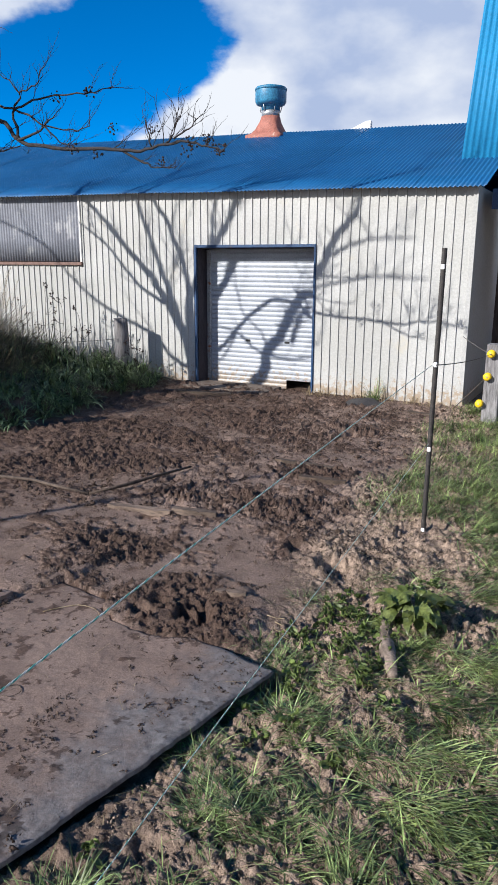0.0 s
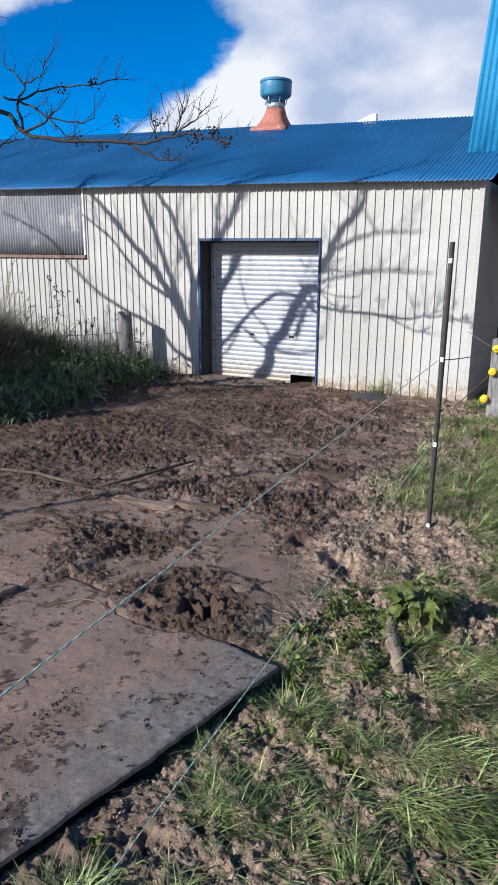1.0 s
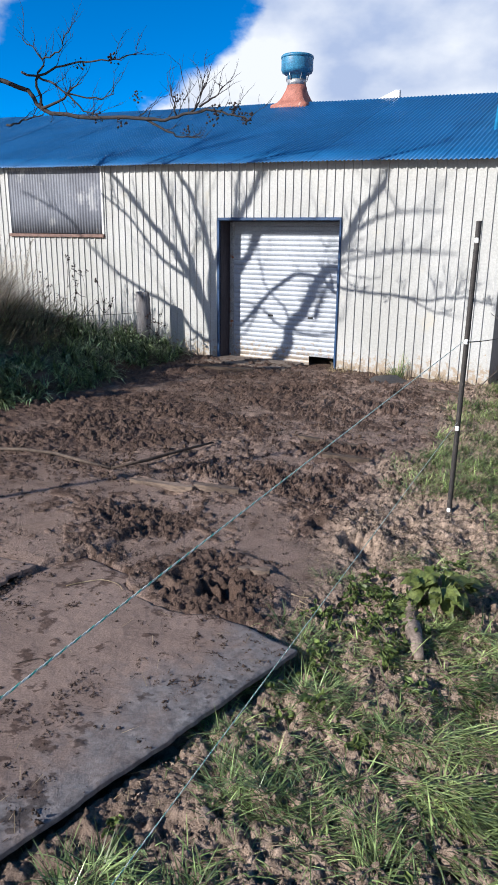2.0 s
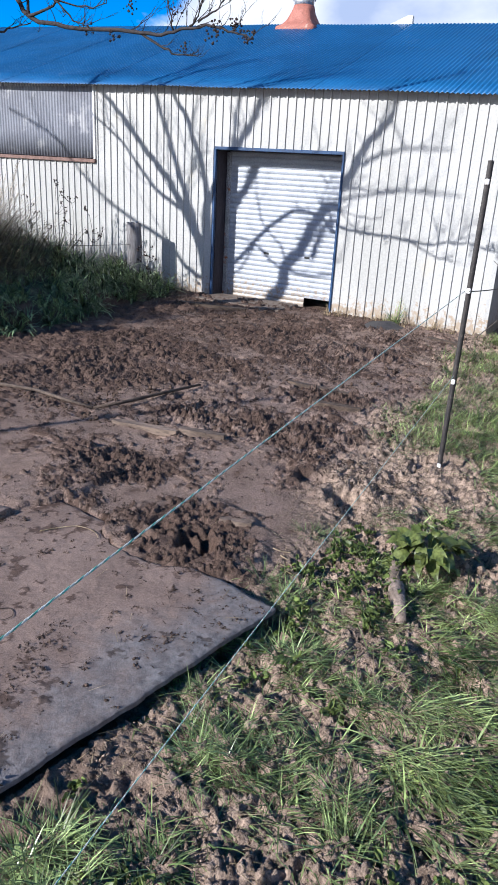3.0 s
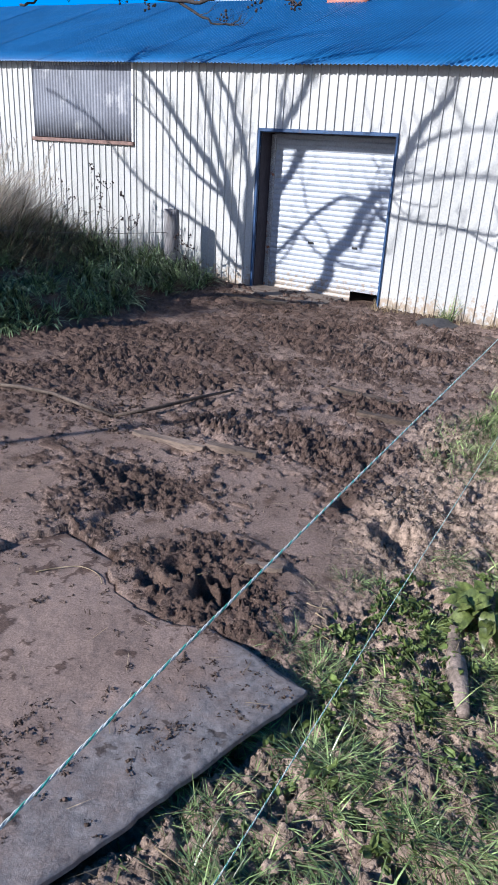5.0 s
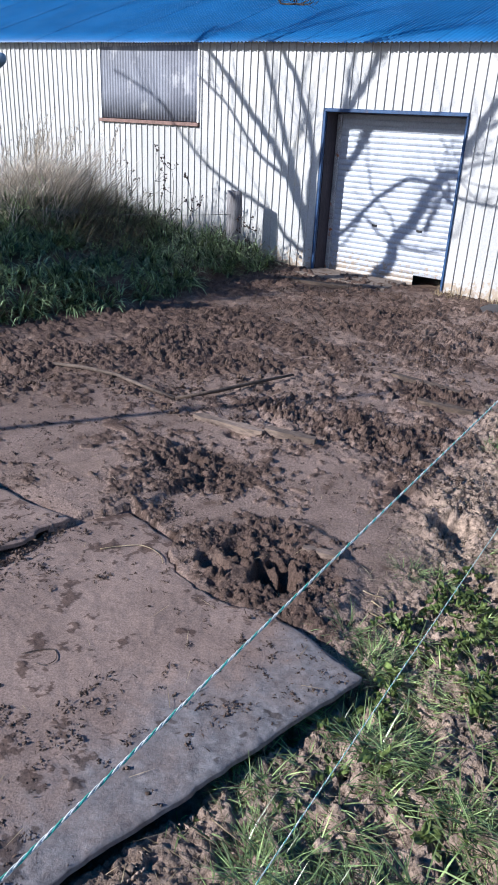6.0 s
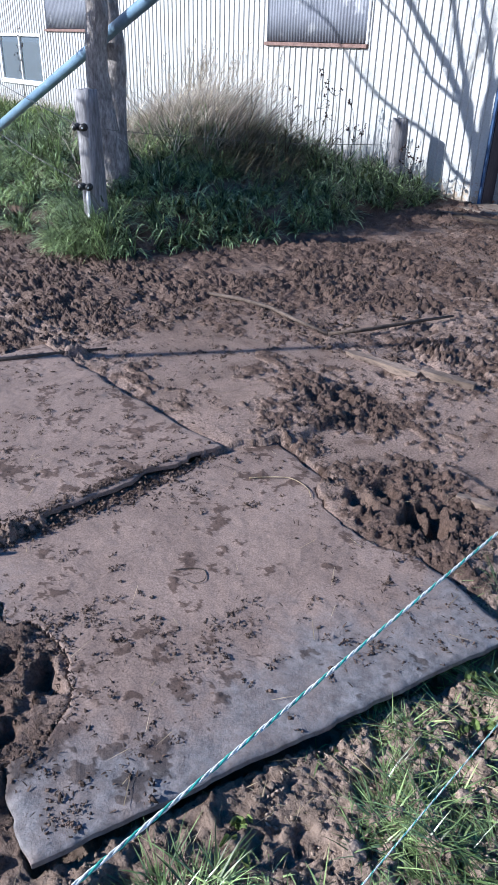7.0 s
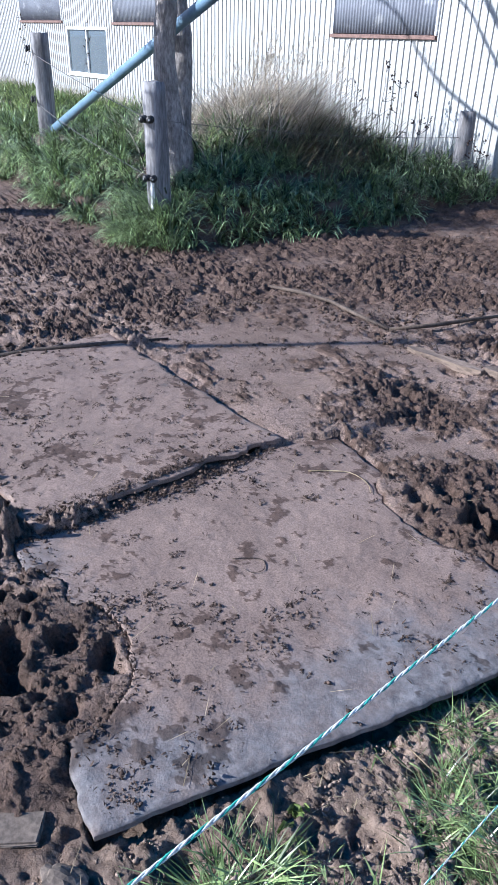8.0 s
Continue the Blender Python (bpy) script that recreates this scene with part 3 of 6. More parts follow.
        H = H + hgt * np.exp(-(q**1.3)) * (0.6 + 3.4 * fbm(X * 10, Y * 10, 5, 0.8))
    H = np.where(Y > W + 0.02, np.minimum(H, -0.03), H)
    nx, ny = len(xs), len(ys)
    me = bpy.data.meshes.new("ground")
    idx = np.arange(nx * ny).reshape(nx, ny)
    quads = np.stack([idx[:-1, :-1], idx[1:, :-1], idx[1:, 1:], idx[:-1, 1:]], -1).reshape(-1, 4)
    me.vertices.add(nx * ny)
    me.vertices.foreach_set("co", np.stack([X, Y, H], -1).astype(np.float32).ravel())
    me.loops.add(quads.size)
    me.loops.foreach_set("vertex_index", quads.astype(np.int32).ravel())
    me.polygons.add(len(quads))
    me.polygons.foreach_set("loop_start", np.arange(0, quads.size, 4, dtype=np.int32))
    me.update(calc_edges=True)
    me.shade_smooth()
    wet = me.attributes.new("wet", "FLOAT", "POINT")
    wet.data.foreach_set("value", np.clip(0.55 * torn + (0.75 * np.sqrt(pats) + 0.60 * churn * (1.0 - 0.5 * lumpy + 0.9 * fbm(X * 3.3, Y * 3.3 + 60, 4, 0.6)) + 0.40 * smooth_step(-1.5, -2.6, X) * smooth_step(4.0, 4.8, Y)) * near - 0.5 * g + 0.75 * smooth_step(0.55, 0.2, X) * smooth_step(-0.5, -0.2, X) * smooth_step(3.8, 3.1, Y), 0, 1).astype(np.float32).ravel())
    at = me.attributes.new("grassy", "FLOAT", "POINT")
    far = 1 - near
    at.data.foreach_set("value", np.clip(np.maximum(g, far * (X > 0)), 0, 1).astype(np.float32).ravel())
    me.materials.append(MUD)
    ob = new("ground", me)
    tagged(ob, "churned wet brown mud yard with trodden soil beside it", "ground", kind="structure")
    return xs, ys, H


GX, GY, GH = build_ground()


def ground_z(x, y):
    """Height of the built ground at a place."""
    i = int(np.clip(np.searchsorted(GX, x) - 1, 0, len(GX) - 2))
    j = int(np.clip(np.searchsorted(GY, y) - 1, 0, len(GY) - 2))
    u, v = (x - GX[i]) / (GX[i + 1] - GX[i]), (y - GY[j]) / (GY[j + 1] - GY[j])
    return float((GH[i, j] * (1 - u) + GH[i + 1, j] * u) * (1 - v) + (GH[i, j + 1] * (1 - u) + GH[i + 1, j + 1] * u) * v)


def ground_zs(x, y):
    i = np.clip(np.searchsorted(GX, x) - 1, 0, len(GX) - 2)
    j = np.clip(np.searchsorted(GY, y) - 1, 0, len(GY) - 2)
    return np.minimum(np.minimum(GH[i, j], GH[i + 1, j]), np.minimum(GH[i, j + 1], GH[i + 1, j + 1]))


# ---- the shed ----
X0, X1 = -22.0, -0.26


def eave(x):
    return 2.56 - 0.0185 * (x + 3.3)


def ridge(x):
    return 3.85 - 0.028 * (x + 5.0)


EY, RY = W - 0.15, 13.5
OPENINGS = [(-3.965, -2.215, -0.1, 1.875), (-7.875, -5.985, 1.655, 2.60), (-14.62, -12.8, 1.78, 2.75), (-19.72, -17.2, 1.81, 2.85), (-16.99, -14.93, 0.74, 1.70)]
shed = empty("wall_south", (X0, W, 0), "white ribbed metal shed wall with rust-brown stains and mud splashes", "wall", kind="structure")


def wall_core():
    """The wall behind the cladding, cut through at the openings."""
    bm = bmesh.new()
    cuts = sorted({X0, X1 - 0.02, *(o[0] for o in OPENINGS), *(o[1] for o in OPENINGS)})
    for a, b in zip(cuts, cuts[1:]):
        z = -0.1
        for o in sorted((o for o in OPENINGS if o[0] <= a and b <= o[1]), key=lambda o: o[2]):
            if o[2] > z:
                add_box(bm, a, b, W + 0.012, W + 0.12, z, o[2])
            z = o[3]
        if z < eave(b):
            add_box(bm, a, b, W + 0.012, W + 0.12, z, eave(b) + 0.02)
    keep(part("wall_core", bm, WALL_BACK), shed)


RIB = 0.1128


def cladding():
    sheet = RIB * 7
    n = int((X1 - X0) / sheet) + 1
    rng = random.Random(5)
    for s in range(n):
        a, b = max(X0, X1 - (s + 1) * sheet), X1 - s * sheet
        xs = {a, b}
        for k in range(8):
            c = b - k * RIB - 0.03
            for dx in (-0.013, -0.009, 0.009, 0.013):
                if a < c + dx < b:
                    xs.add(c + dx)
        for o in OPENINGS:
            for e in (o[0], o[1]):
                if a < e < b:
                    xs.add(e)
        xs = sorted(xs)
        verts, faces = [], []
        dy = rng.uniform(0, 0.004)

        def depth(x):
            q = ((b - x - 0.03 + RIB / 2) % RIB) - RIB / 2
            return -0.015 * max(0.0, min(1.0, (0.013 - abs(q)) / 0.004)) - dy

        for xa, xb in zip(xs, xs[1:]):
            mid = (xa + xb) / 2
            z, spans = -0.04, []
            for o in sorted((o for o in OPENINGS if o[0] <= mid <= o[1]), key=lambda o: o[2]):
                if o[2] > z:
                    spans.append((z, o[2]))
                z = o[3]
            if z < eave(mid):
                spans.append((z, eave(mid) + 0.03))
            for z0, z1 in spans:
                i = len(verts)
                verts += [(xa, W + depth(xa), z0), (xb, W + depth(xb), z0), (xb, W + depth(xb), z1), (xa, W + depth(xa), z1)]
                faces.append((i, i + 1, i + 2, i + 3))
        if faces:
            keep(put_mesh("cladding_sheet", verts, faces, WHITE), shed)


wall_core()
cladding()
# corner flashing, and the shaded end wall
keep(part("corner_flashing", box(X1 - 0.05, X1 + 0.006, W - 0.022, W + 0.05, -0.02, eave(X1) + 0.02, bevel=0.003), WHITE), shed)
wall_e = part("wall_east", box(X1 - 0.1, X1, W + 0.055, 16.7, -0.1, 2.52), WHITE)
tagged(wall_e, "white metal end wall of the shed in shade", "wall", kind="structure")
wall_n = part("wall_north", box(X0, X1, 16.72, 16.84, -0.1, 2.5), WALL_BACK)
tagged(wall_n, "plain back wall of the shed", "wall", kind="structure")
wall_w = part("wall_west", box(X0 - 0.12, X0 - 0.004, W, 16.84, -0.1, 2.9), WALL_BACK)
tagged(wall_w, "plain far end wall of the shed", "wall", kind="structure")

roof = empty("roof", (X0, EY, 2.6), "blue painted corrugated iron roof with dull patches", "roof", kind="structure")


def corrugated(x0, x1, low, high, pitch, depth, rows, mat, name, parent, per=6, sag=0.0):
    """A corrugated sheet between the lines low(x) and high(x) (points), with a lower skin 3 mm under it."""
    n = max(2, int((x1 - x0) / pitch * per))
    xs = np.linspace(x0, x1, n + 1)
    verts, faces = [], []
    for skin in (0.0, -0.004):
        for j in range(rows + 1):
            t = j / rows
            for x in xs:
                p, q = Vector(low(x)), Vector(high(x))
                v = p.lerp(q, t)
                d = (q - p)
                nrm = Vector((0, -d.z, d.y)).normalized()
                if nrm.z < 0:
                    nrm = -nrm
                v = v + nrm * (depth * math.cos(2 * math.pi * x / pitch) + skin + sag * (noise.noise(Vector((x * 0.7, t * 2.5, 0.3)))))
                verts.append(v)
    w = len(xs)
    half = w * (rows + 1)
    for j in range(rows):
        for i in range(w - 1):
            a = j * w + i
            faces.append((a, a + 1, a + w + 1, a + w))
            faces.append((half + a, half + a + w, half + a + w + 1, half + a + 1))
    for i in range(w - 1):
        faces.append((i, half + i, half + i + 1, i + 1))
    ob = put_mesh(name, verts, faces, mat, None, "", True)
    return keep(ob, parent)


def shed_roof():
    x = X1 + 0.10
    step = 0.055 * 15
    k = 0
    while x > X0 - 0.2:
        a = max(x - step, X0 - 0.2)
        lift = 0.0025 if k % 2 else 0.0
        corrugated(a - 0.02, x, lambda u: (u, EY, eave(u) + lift), lambda u: (u, RY, ridge(u) + lift), 0.055, 0.008, 7, ROOF_BLUE, "roof_sheet", roof, sag=0.014)
        x -= step
        k += 1
    v = [(X0, RY + 0.01, ridge(X0)), (X1, RY + 0.01, ridge(X1)), (X1, 16.95, 2.5), (X0, 16.95, 2.7)]
    bm = bmesh.new()
    top = [bm.verts.new(p) for p in v]
    low = [bm.verts.new((p[0], p[1], p[2] - 0.02)) for p in v]
    bm.faces.new(top)
    bm.faces.new(low[::-1])
    for i in range(4):
        bm.faces.new((top[i], low[i], low[(i + 1) % 4], top[(i + 1) % 4]))
    keep(part("roof_back_slope", bm, ROOF_BLUE), roof)


shed_roof()


# ---- roller door ----
def roller_door():
    x0, x1, top = -3.965, -2.215, 1.875
    door = empty("door_1", (x0, W, 0), "closed off-white ribbed roller door in a blue-trimmed opening", "door", kind="structure")
    yc = W + 0.27
    keep(part("header_trim", box(x0 - 0.02, x1 + 0.02, W - 0.028, W + 0.01, top - 0.012, top + 0.026, bevel=0.004), TRIM_BLUE), door)
    keep(part("side_trim", box(x0 - 0.030, x0 + 0.004, W - 0.026, W + 0.01, 0.0, top - 0.008, bevel=0.004), TRIM_BLUE), door)
    keep(part("side_trim", box(x1 - 0.004, x1 + 0.022, W - 0.026, W + 0.01, 0.0, top - 0.008, bevel=0.004), TRIM_BLUE), door)
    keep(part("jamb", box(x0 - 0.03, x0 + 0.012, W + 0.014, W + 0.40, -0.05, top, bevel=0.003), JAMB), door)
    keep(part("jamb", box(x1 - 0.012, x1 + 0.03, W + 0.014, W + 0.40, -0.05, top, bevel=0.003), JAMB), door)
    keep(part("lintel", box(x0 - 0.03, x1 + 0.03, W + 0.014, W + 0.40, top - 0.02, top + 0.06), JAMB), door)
    keep(part("track", box(x0 + 0.016, x0 + 0.075, yc - 0.03, yc + 0.03, -0.03, top - 0.03, bevel=0.004), GALV), door)
    keep(part("track", box(x1 - 0.075, x1 - 0.016, yc - 0.03, yc + 0.03, -0.03, top - 0.03, bevel=0.004), GALV), door)
    v, f = tube_data([(x0 + 0.02, yc + 0.16, top - 0.12), (x1 - 0.02, yc + 0.16, top - 0.12)], [0.13, 0.13], 20)
    keep(put_mesh("drum", v, f, CURTAIN, None, "", True), door)
    # one slat, shared by all
    a, b, h = x0 + 0.045, x1 - 0.045, 0.0655
    prof = [(0.0, 0.006), (0.04, 0.005), (0.08, 0.0), (0.5, -0.001), (0.92, 0.0), (0.96, 0.005), (1.0, 0.006)]

    def slat_mesh(xa, xb):
        verts, faces = [], []
        for back in (0.0, 0.003):
            for t, d in prof:
                verts += [(xa, d + back, t * h), (xb, d + back, t * h)]
        n = len(prof)
        for k in range(n - 1):
            faces.append((2 * k, 2 * k + 1, 2 * k + 3, 2 * k + 2))
            o = 2 * n
            faces.append((o + 2 * k, o + 2 * k + 2, o + 2 * k + 3, o + 2 * k + 1))
        me = bpy.data.meshes.new("slat")
        me.from_pydata(verts, [], faces)
        me.shade_smooth()
        me.materials.append(CURTAIN)
        return me

    full, cut = slat_mesh(a, b), slat_mesh(a, -2.70)
    z, k = -0.03, 0
    rng = random.Random(2)
    while z < top - 0.06:
        ob = shared("slat", cut if z < 0.05 else full, door, Matrix.Translation((0, yc - W + rng.uniform(-0.0015, 0.0015), z)))
        ob.matrix_parent_inverse = Matrix.Translation((-x0, 0, 0))
        z += h
        k += 1
    keep(part("bottom_bar", box(-2.70, b, yc - 0.01, yc + 0.02, 0.092, 0.118, bevel=0.004), GALV), door)
    for lx in (-3.30, -2.70):
        keep(part("latch_slot", box(lx - 0.035, lx + 0.035, yc - 0.014, yc + 0.004, 0.60, 0.625, bevel=0.003), BLACK), door)


roller_door()
slab = part("door_sill", box(-4.05, -2.72, W - 0.42, W + 0.16, -0.10, 0.020, bevel=0.012), CONCRETE)
tagged(slab, "pale concrete sill in front of the roller door, edged with mud", "sill", kind="structure")


# ---- windows ----
def panel_window(name, x0, x1, z0, z1):
    w = empty(name, (x0, W, z0), "grey weathered translucent corrugated panel with a rusty sill", "window", kind="structure")
    corrugated(x0 + 0.01, x1 - 0.01, lambda u: (u, W - 0.004, z0 + 0.02), lambda u: (u, W - 0.003, z1 + 0.02), 0.055, 0.008, 3, POLY, "panel", w)
    keep(part("window_sill", box(x0 - 0.03, x1 + 0.03, W - 0.045, W + 0.10, z0 - 0.035, z0 + 0.012, bevel=0.004), SILL_RUST), w)
    keep(part("window_frame", box(x0 - 0.028, x0 + 0.008, W - 0.024, W + 0.011, z0 + 0.013, z1, bevel=0.003), FRAME_WHITE), w)
    keep(part("window_frame", box(x1 - 0.008, x1 + 0.022, W - 0.024, W + 0.011, z0 + 0.013, z1, bevel=0.003), FRAME_WHITE), w)


panel_window("window_1", -7.875, -5.985, 1.655, 2.62)
panel_window("window_2", -14.62, -12.8, 1.78, 2.72)
panel_window("window_3", -19.72, -17.2, 1.81, 2.80)


def sliding_window():
    x0, x1, z0, z1 = -16.99, -14.93, 0.74, 1.70
    w = empty("window_4", (x0, W, z0), "white framed sliding window with two dark panes", "window", kind="structure")
    f = 0.055
    for a in ((x0, x1, z0, z0 + f), (x0, x1, z1 - f, z1), (x0, x0 + f, z0 + f, z1 - f), (x1 - f, x1, z0 + f, z1 - f), (-15.99, -15.93, z0 + f, z1 - f)):
        keep(part("window_frame", box(a[0], a[1], W - 0.02, W + 0.06, a[2], a[3], bevel=0.004), FRAME_WHITE), w)
    for a, b in ((x0 + f, -15.99), (-15.93, x1 - f)):
        p = keep(part("pane", box(a, b, W + 0.02, W + 0.026, z0 + f, z1 - f), GLASS), w)
        p.visible_shadow = False
    keep(part("window_sill", box(x0 - 0.04, x1 + 0.04, W - 0.05, W + 0.02, z0 - 0.035, z0 - 0.002, bevel=0.004), FRAME_WHITE), w)


sliding_window()


# ---- roof vent and ridge piece ----
def square_off(p, cx, cy, k):
    """Moves a point of a round ring towards a square ring by k."""
    u, v = p[0] - cx, p[1] - cy
    r = math.hypot(u, v)
    big = max(abs(u), abs(v)) or 1.0
    q = (1 - k) + k * 0.82 * r / big
    return (cx + u * q, cy + v * q, p[2])


def roof_vent():
    x, y = -4.40, RY
    z = ridge(x)
    vent = empty("roof_vent", (x, y, z), "mushroom-shaped roof ventilator, blue bowl over a rusty red flared base", "vent")
    base = [(0.40, -0.16), (0.39, -0.06), (0.30, -0.02), (0.24, 0.06), (0.19, 0.17), (0.16, 0.26)]
    v, f = lathe_data(base, 32, (x, y, z))
    v = [square_off(p, x, y, max(0.0, min(1.0, (0.26 - (p[2] - z)) / 0.3))) for p in v]
    keep(put_mesh("flared_base", v, f, RUST, None, "flaking rusty red base", True), vent)
    v, f = lathe_data([(0.155, 0.255), (0.155, 0.36)], 28, (x, y, z))
    keep(put_mesh("neck", v, f, GALV, None, "bare metal neck with rust streaks", True), vent)
    v, f = lathe_data([(0.16, 0.35), (0.16, 0.415), (0.20, 0.43), (0.245, 0.45), (0.265, 0.49), (0.265, 0.67), (0.26, 0.69)], 32, (x, y, z))
    keep(put_mesh("bowl", v, f, VENT_BLUE, None, "", True), vent)
    v, f = lathe_data([(0.272, 0.665), (0.272, 0.695), (0.25, 0.715), (0.17, 0.735), (0.05, 0.745)], 32, (x, y, z))
    keep(put_mesh("cap", v, f, VENT_BLUE, None, "", True), vent)
    for k in range(6):
        t = k * math.pi / 3 + 0.3
        c, s = math.cos(t), math.sin(t)
        keep(tube("strut", [(x + 0.165 * c, y + 0.165 * s, z + 0.32), (x + 0.2 * c, y + 0.2 * s, z + 0.435)], [0.008, 0.008], GALV, None, "", 6), vent)


roof_vent()


def ridge_piece():
    bm = bmesh.new()
    y0, y1 = RY + 0.02, RY + 0.10
    z = ridge(-2.9)
    pts = [(-3.02, z - 0.02), (-2.62, z - 0.03), (-2.62, z + 0.11), (-2.70, z + 0.11)]
    a = [bm.verts.new((x, y0, q)) for x, q in pts]
    b = [bm.verts.new((x, y1, q)) for x, q in pts]
    bm.faces.new(a)
    bm.faces.new(b[::-1])
    for i in range(4):
        bm.faces.new((a[i], b[i], b[(i + 1) % 4], a[(i + 1) % 4]))
    bmesh.ops.bevel(bm, geom=list(bm.edges), offset=0.006, segments=1, affect="EDGES")
    tagged(part("roof_flashing", bm, FRAME_WHITE), "white sheet-metal wedge standing on the blue ridge", "flashing")


ridge_piece()


# ---- tall barn beside the shed ----
def tall_barn():
    barn = empty("barn", (0.0, 11.75, 0), "tall barn with a steep bright blue corrugated roof and dark walls", "barn")
    keep(part("wall", box(-0.20, 12.0, 11.75, 11.9, -0.1, 2.95), BARN_WOOD), barn)
    keep(part("wall", box(11.9, 12.0, 11.92, 18.0, -0.1, 2.95), BARN_WOOD), barn)
    for k in range(40):
        x = -0.19 + k * 0.30
        keep(part("batten", box(x, x + 0.03, 11.73, 11.748, -0.05, 2.9), BARN_WOOD), barn)
    step = 0.9
    x = -0.70
    while x < 12.3:
        corrugated(x, x + step + 0.02, lambda u: (u, 11.35, 2.93), lambda u: (u, 13.3, 8.2), 0.075, 0.009, 4, BARN_BLUE, "roof_sheet", barn)
        x += step
    keep(part("roof_back", box(-0.70, 12.3, 13.32, 13.42, 2.95, 8.15), BARN_BLUE), barn)
    keep(part("fascia", box(-0.66, 12.3, 11.36, 11.44, 2.80, 2.905, bevel=0.006), BARN_WOOD), barn)
    v = [(-0.15, 10.55, 2.50), (2.8, 10.55, 2.30), (2.8, 11.7, 2.42), (-0.15, 11.7, 2.62)]
    bm = bmesh.new()
    a = [bm.verts.new(p) for p in v]
    b = [bm.verts.new((p[0], p[1], p[2] - 0.22)) for p in v]
    bm.faces.new(a)
    bm.faces.new(b[::-1])
    for i in range(4):
        bm.faces.new((a[i], b[i], b[(i + 1) % 4], a[(i + 1) % 4]))
    keep(part("lean_to_roof", bm, TRIM_BLUE, None, "dark blue lean-to roof edge"), barn)


tall_barn()


# ---- posts, picket, pole ----
def post_shape(name, at, height, r, lean, label, group="old fence posts", knots=3, seed=1):
    """A round split post with a slightly ragged top, ground-sunk."""
    rng = random.Random(seed)
    x, y = at
    z0 = ground_z(x, y) - 0.12
    p = empty(name, (x, y, z0), label, "post", group)
    n, sides = 12, 18
    prof = [1 + rng.uniform(-0.05, 0.05) for _ in range(sides)]
    crack = rng.randrange(sides)
    prof[crack] *= 0.86
    verts, faces = [], []
    for i in range(n + 1):
        t = i / n
        z = z0 + (height - z0) * t
        rr = r * (1.06 - 0.08 * t) * (0.965 if i == n else 1)
        for k in range(sides):
            a = 2 * math.pi * k / sides
            j = 1 + 0.02 * math.sin(t * 9 + k) + rng.uniform(-0.008, 0.008)
            dz = rng.uniform(-0.008, 0.008) if i == n else 0
            verts.append((x + lean[0] * t + rr * prof[k] * j * math.cos(a), y + lean[1] * t + rr * prof[k] * j * math.sin(a), z + dz))
    for i in range(n):
        for k in range(sides):
            k2 = (k + 1) % sides
            faces.append((i * sides + k, i * sides + k2, (i + 1) * sides + k2, (i + 1) * sides + k))
    verts.append((x + lean[0], y + lean[1], height - 0.012))
    for k in range(sides):
        faces.append((n * sides + k, n * sides + (k + 1) % sides, len(verts) - 1))
    keep(put_mesh("shaft", verts, faces, POST, None, "", True), p)
    return p


def insulator(parent, at, out, mat=None, r=0.03):
    """A black claw insulator on a post: plate, spool and nail head."""
    mat = mat or BLACK
    d = Vector(out).normalized()
    a = Vector(at)
    q = d.to_track_quat("Z", "Y").to_matrix().to_4x4()
    v, f = lathe_data([(r, 0.0), (r, 0.012), (r * 0.55, 0.016), (r * 0.55, 0.032), (r * 0.95, 0.038), (r * 0.95, 0.05), (r * 0.4, 0.056)], 14)
    m = Matrix.Translation(a) @ q
    ins = keep(put_mesh("insulator", [m @ Vector(p) for p in v], f, mat, None, "", True), parent)
    v, f = lathe_data([(0.003, 0.05), (0.003, 0.060), (0.008, 0.061), (0.008, 0.064)], 8)
    nail = put_mesh("nail", [m @ Vector(p) for p in v], f, GALV, None, "galvanised nail")
    nail.parent = ins
    nail.matrix_parent_inverse = Matrix.Translation(-parent.location)
    nail.matrix_parent_inverse = Matrix.Identity(4)
    return ins


near_post = post_shape("fence_post", (-4.85, 5.57), 1.26, 0.102, (-0.01, -0.02), "thick grey weathered round wooden fence post in long grass", seed=4)
for ix, iy, iz in ((0.02, -0.102, 0.985), (0.07, -0.075, 0.985), (0.03, -0.10, 0.52), (0.075, -0.07, 0.52)):
    insulator(near_post, (-4.86 + ix, 5.55 + iy, iz), (ix, iy, 0))
keep(part("batten", box(-4.80, -4.765, 5.445, 5.47, 0.25, 0.50, bevel=0.004), CLIPW, None, "short pale upright strip"), near_post)
far_post = post_shape("fence_post", (-9.36, 6.45), 1.58, 0.112, (0.05, 0.0), "tall grey weathered round wooden fence post in grass", seed=9)
for iz in (1.38, 0.78):
    insulator(far_post, (-9.31 - 0.05, 6.45 - 0.135, iz), (-0.2, -1, 0))
    insulator(far_post, (-9.31 - 0.10, 6.45 - 0.11, iz + 0.03), (-0.8, -1, 0))
stub = post_shape("fence_post", (-4.92, 9.84), 0.897, 0.10, (-0.03, 0.0), "short grey weathered round post against the white wall", seed=12)

right_post = empty("corner_post", (0.20, 9.45, 0), "square grey wooden corner post carrying yellow insulators", "post")
keep(part("shaft", box(0.11, 0.27, 9.38, 9.54, -0.1, 0.86, bevel=0.008), POST), right_post)
for px, pz in ((0.165, 0.765), (0.145, 0.525), (0.085, 0.235)):
    insulator(right_post, (px, 9.378, pz), (0, -1, 0), YELLOW, 0.042)


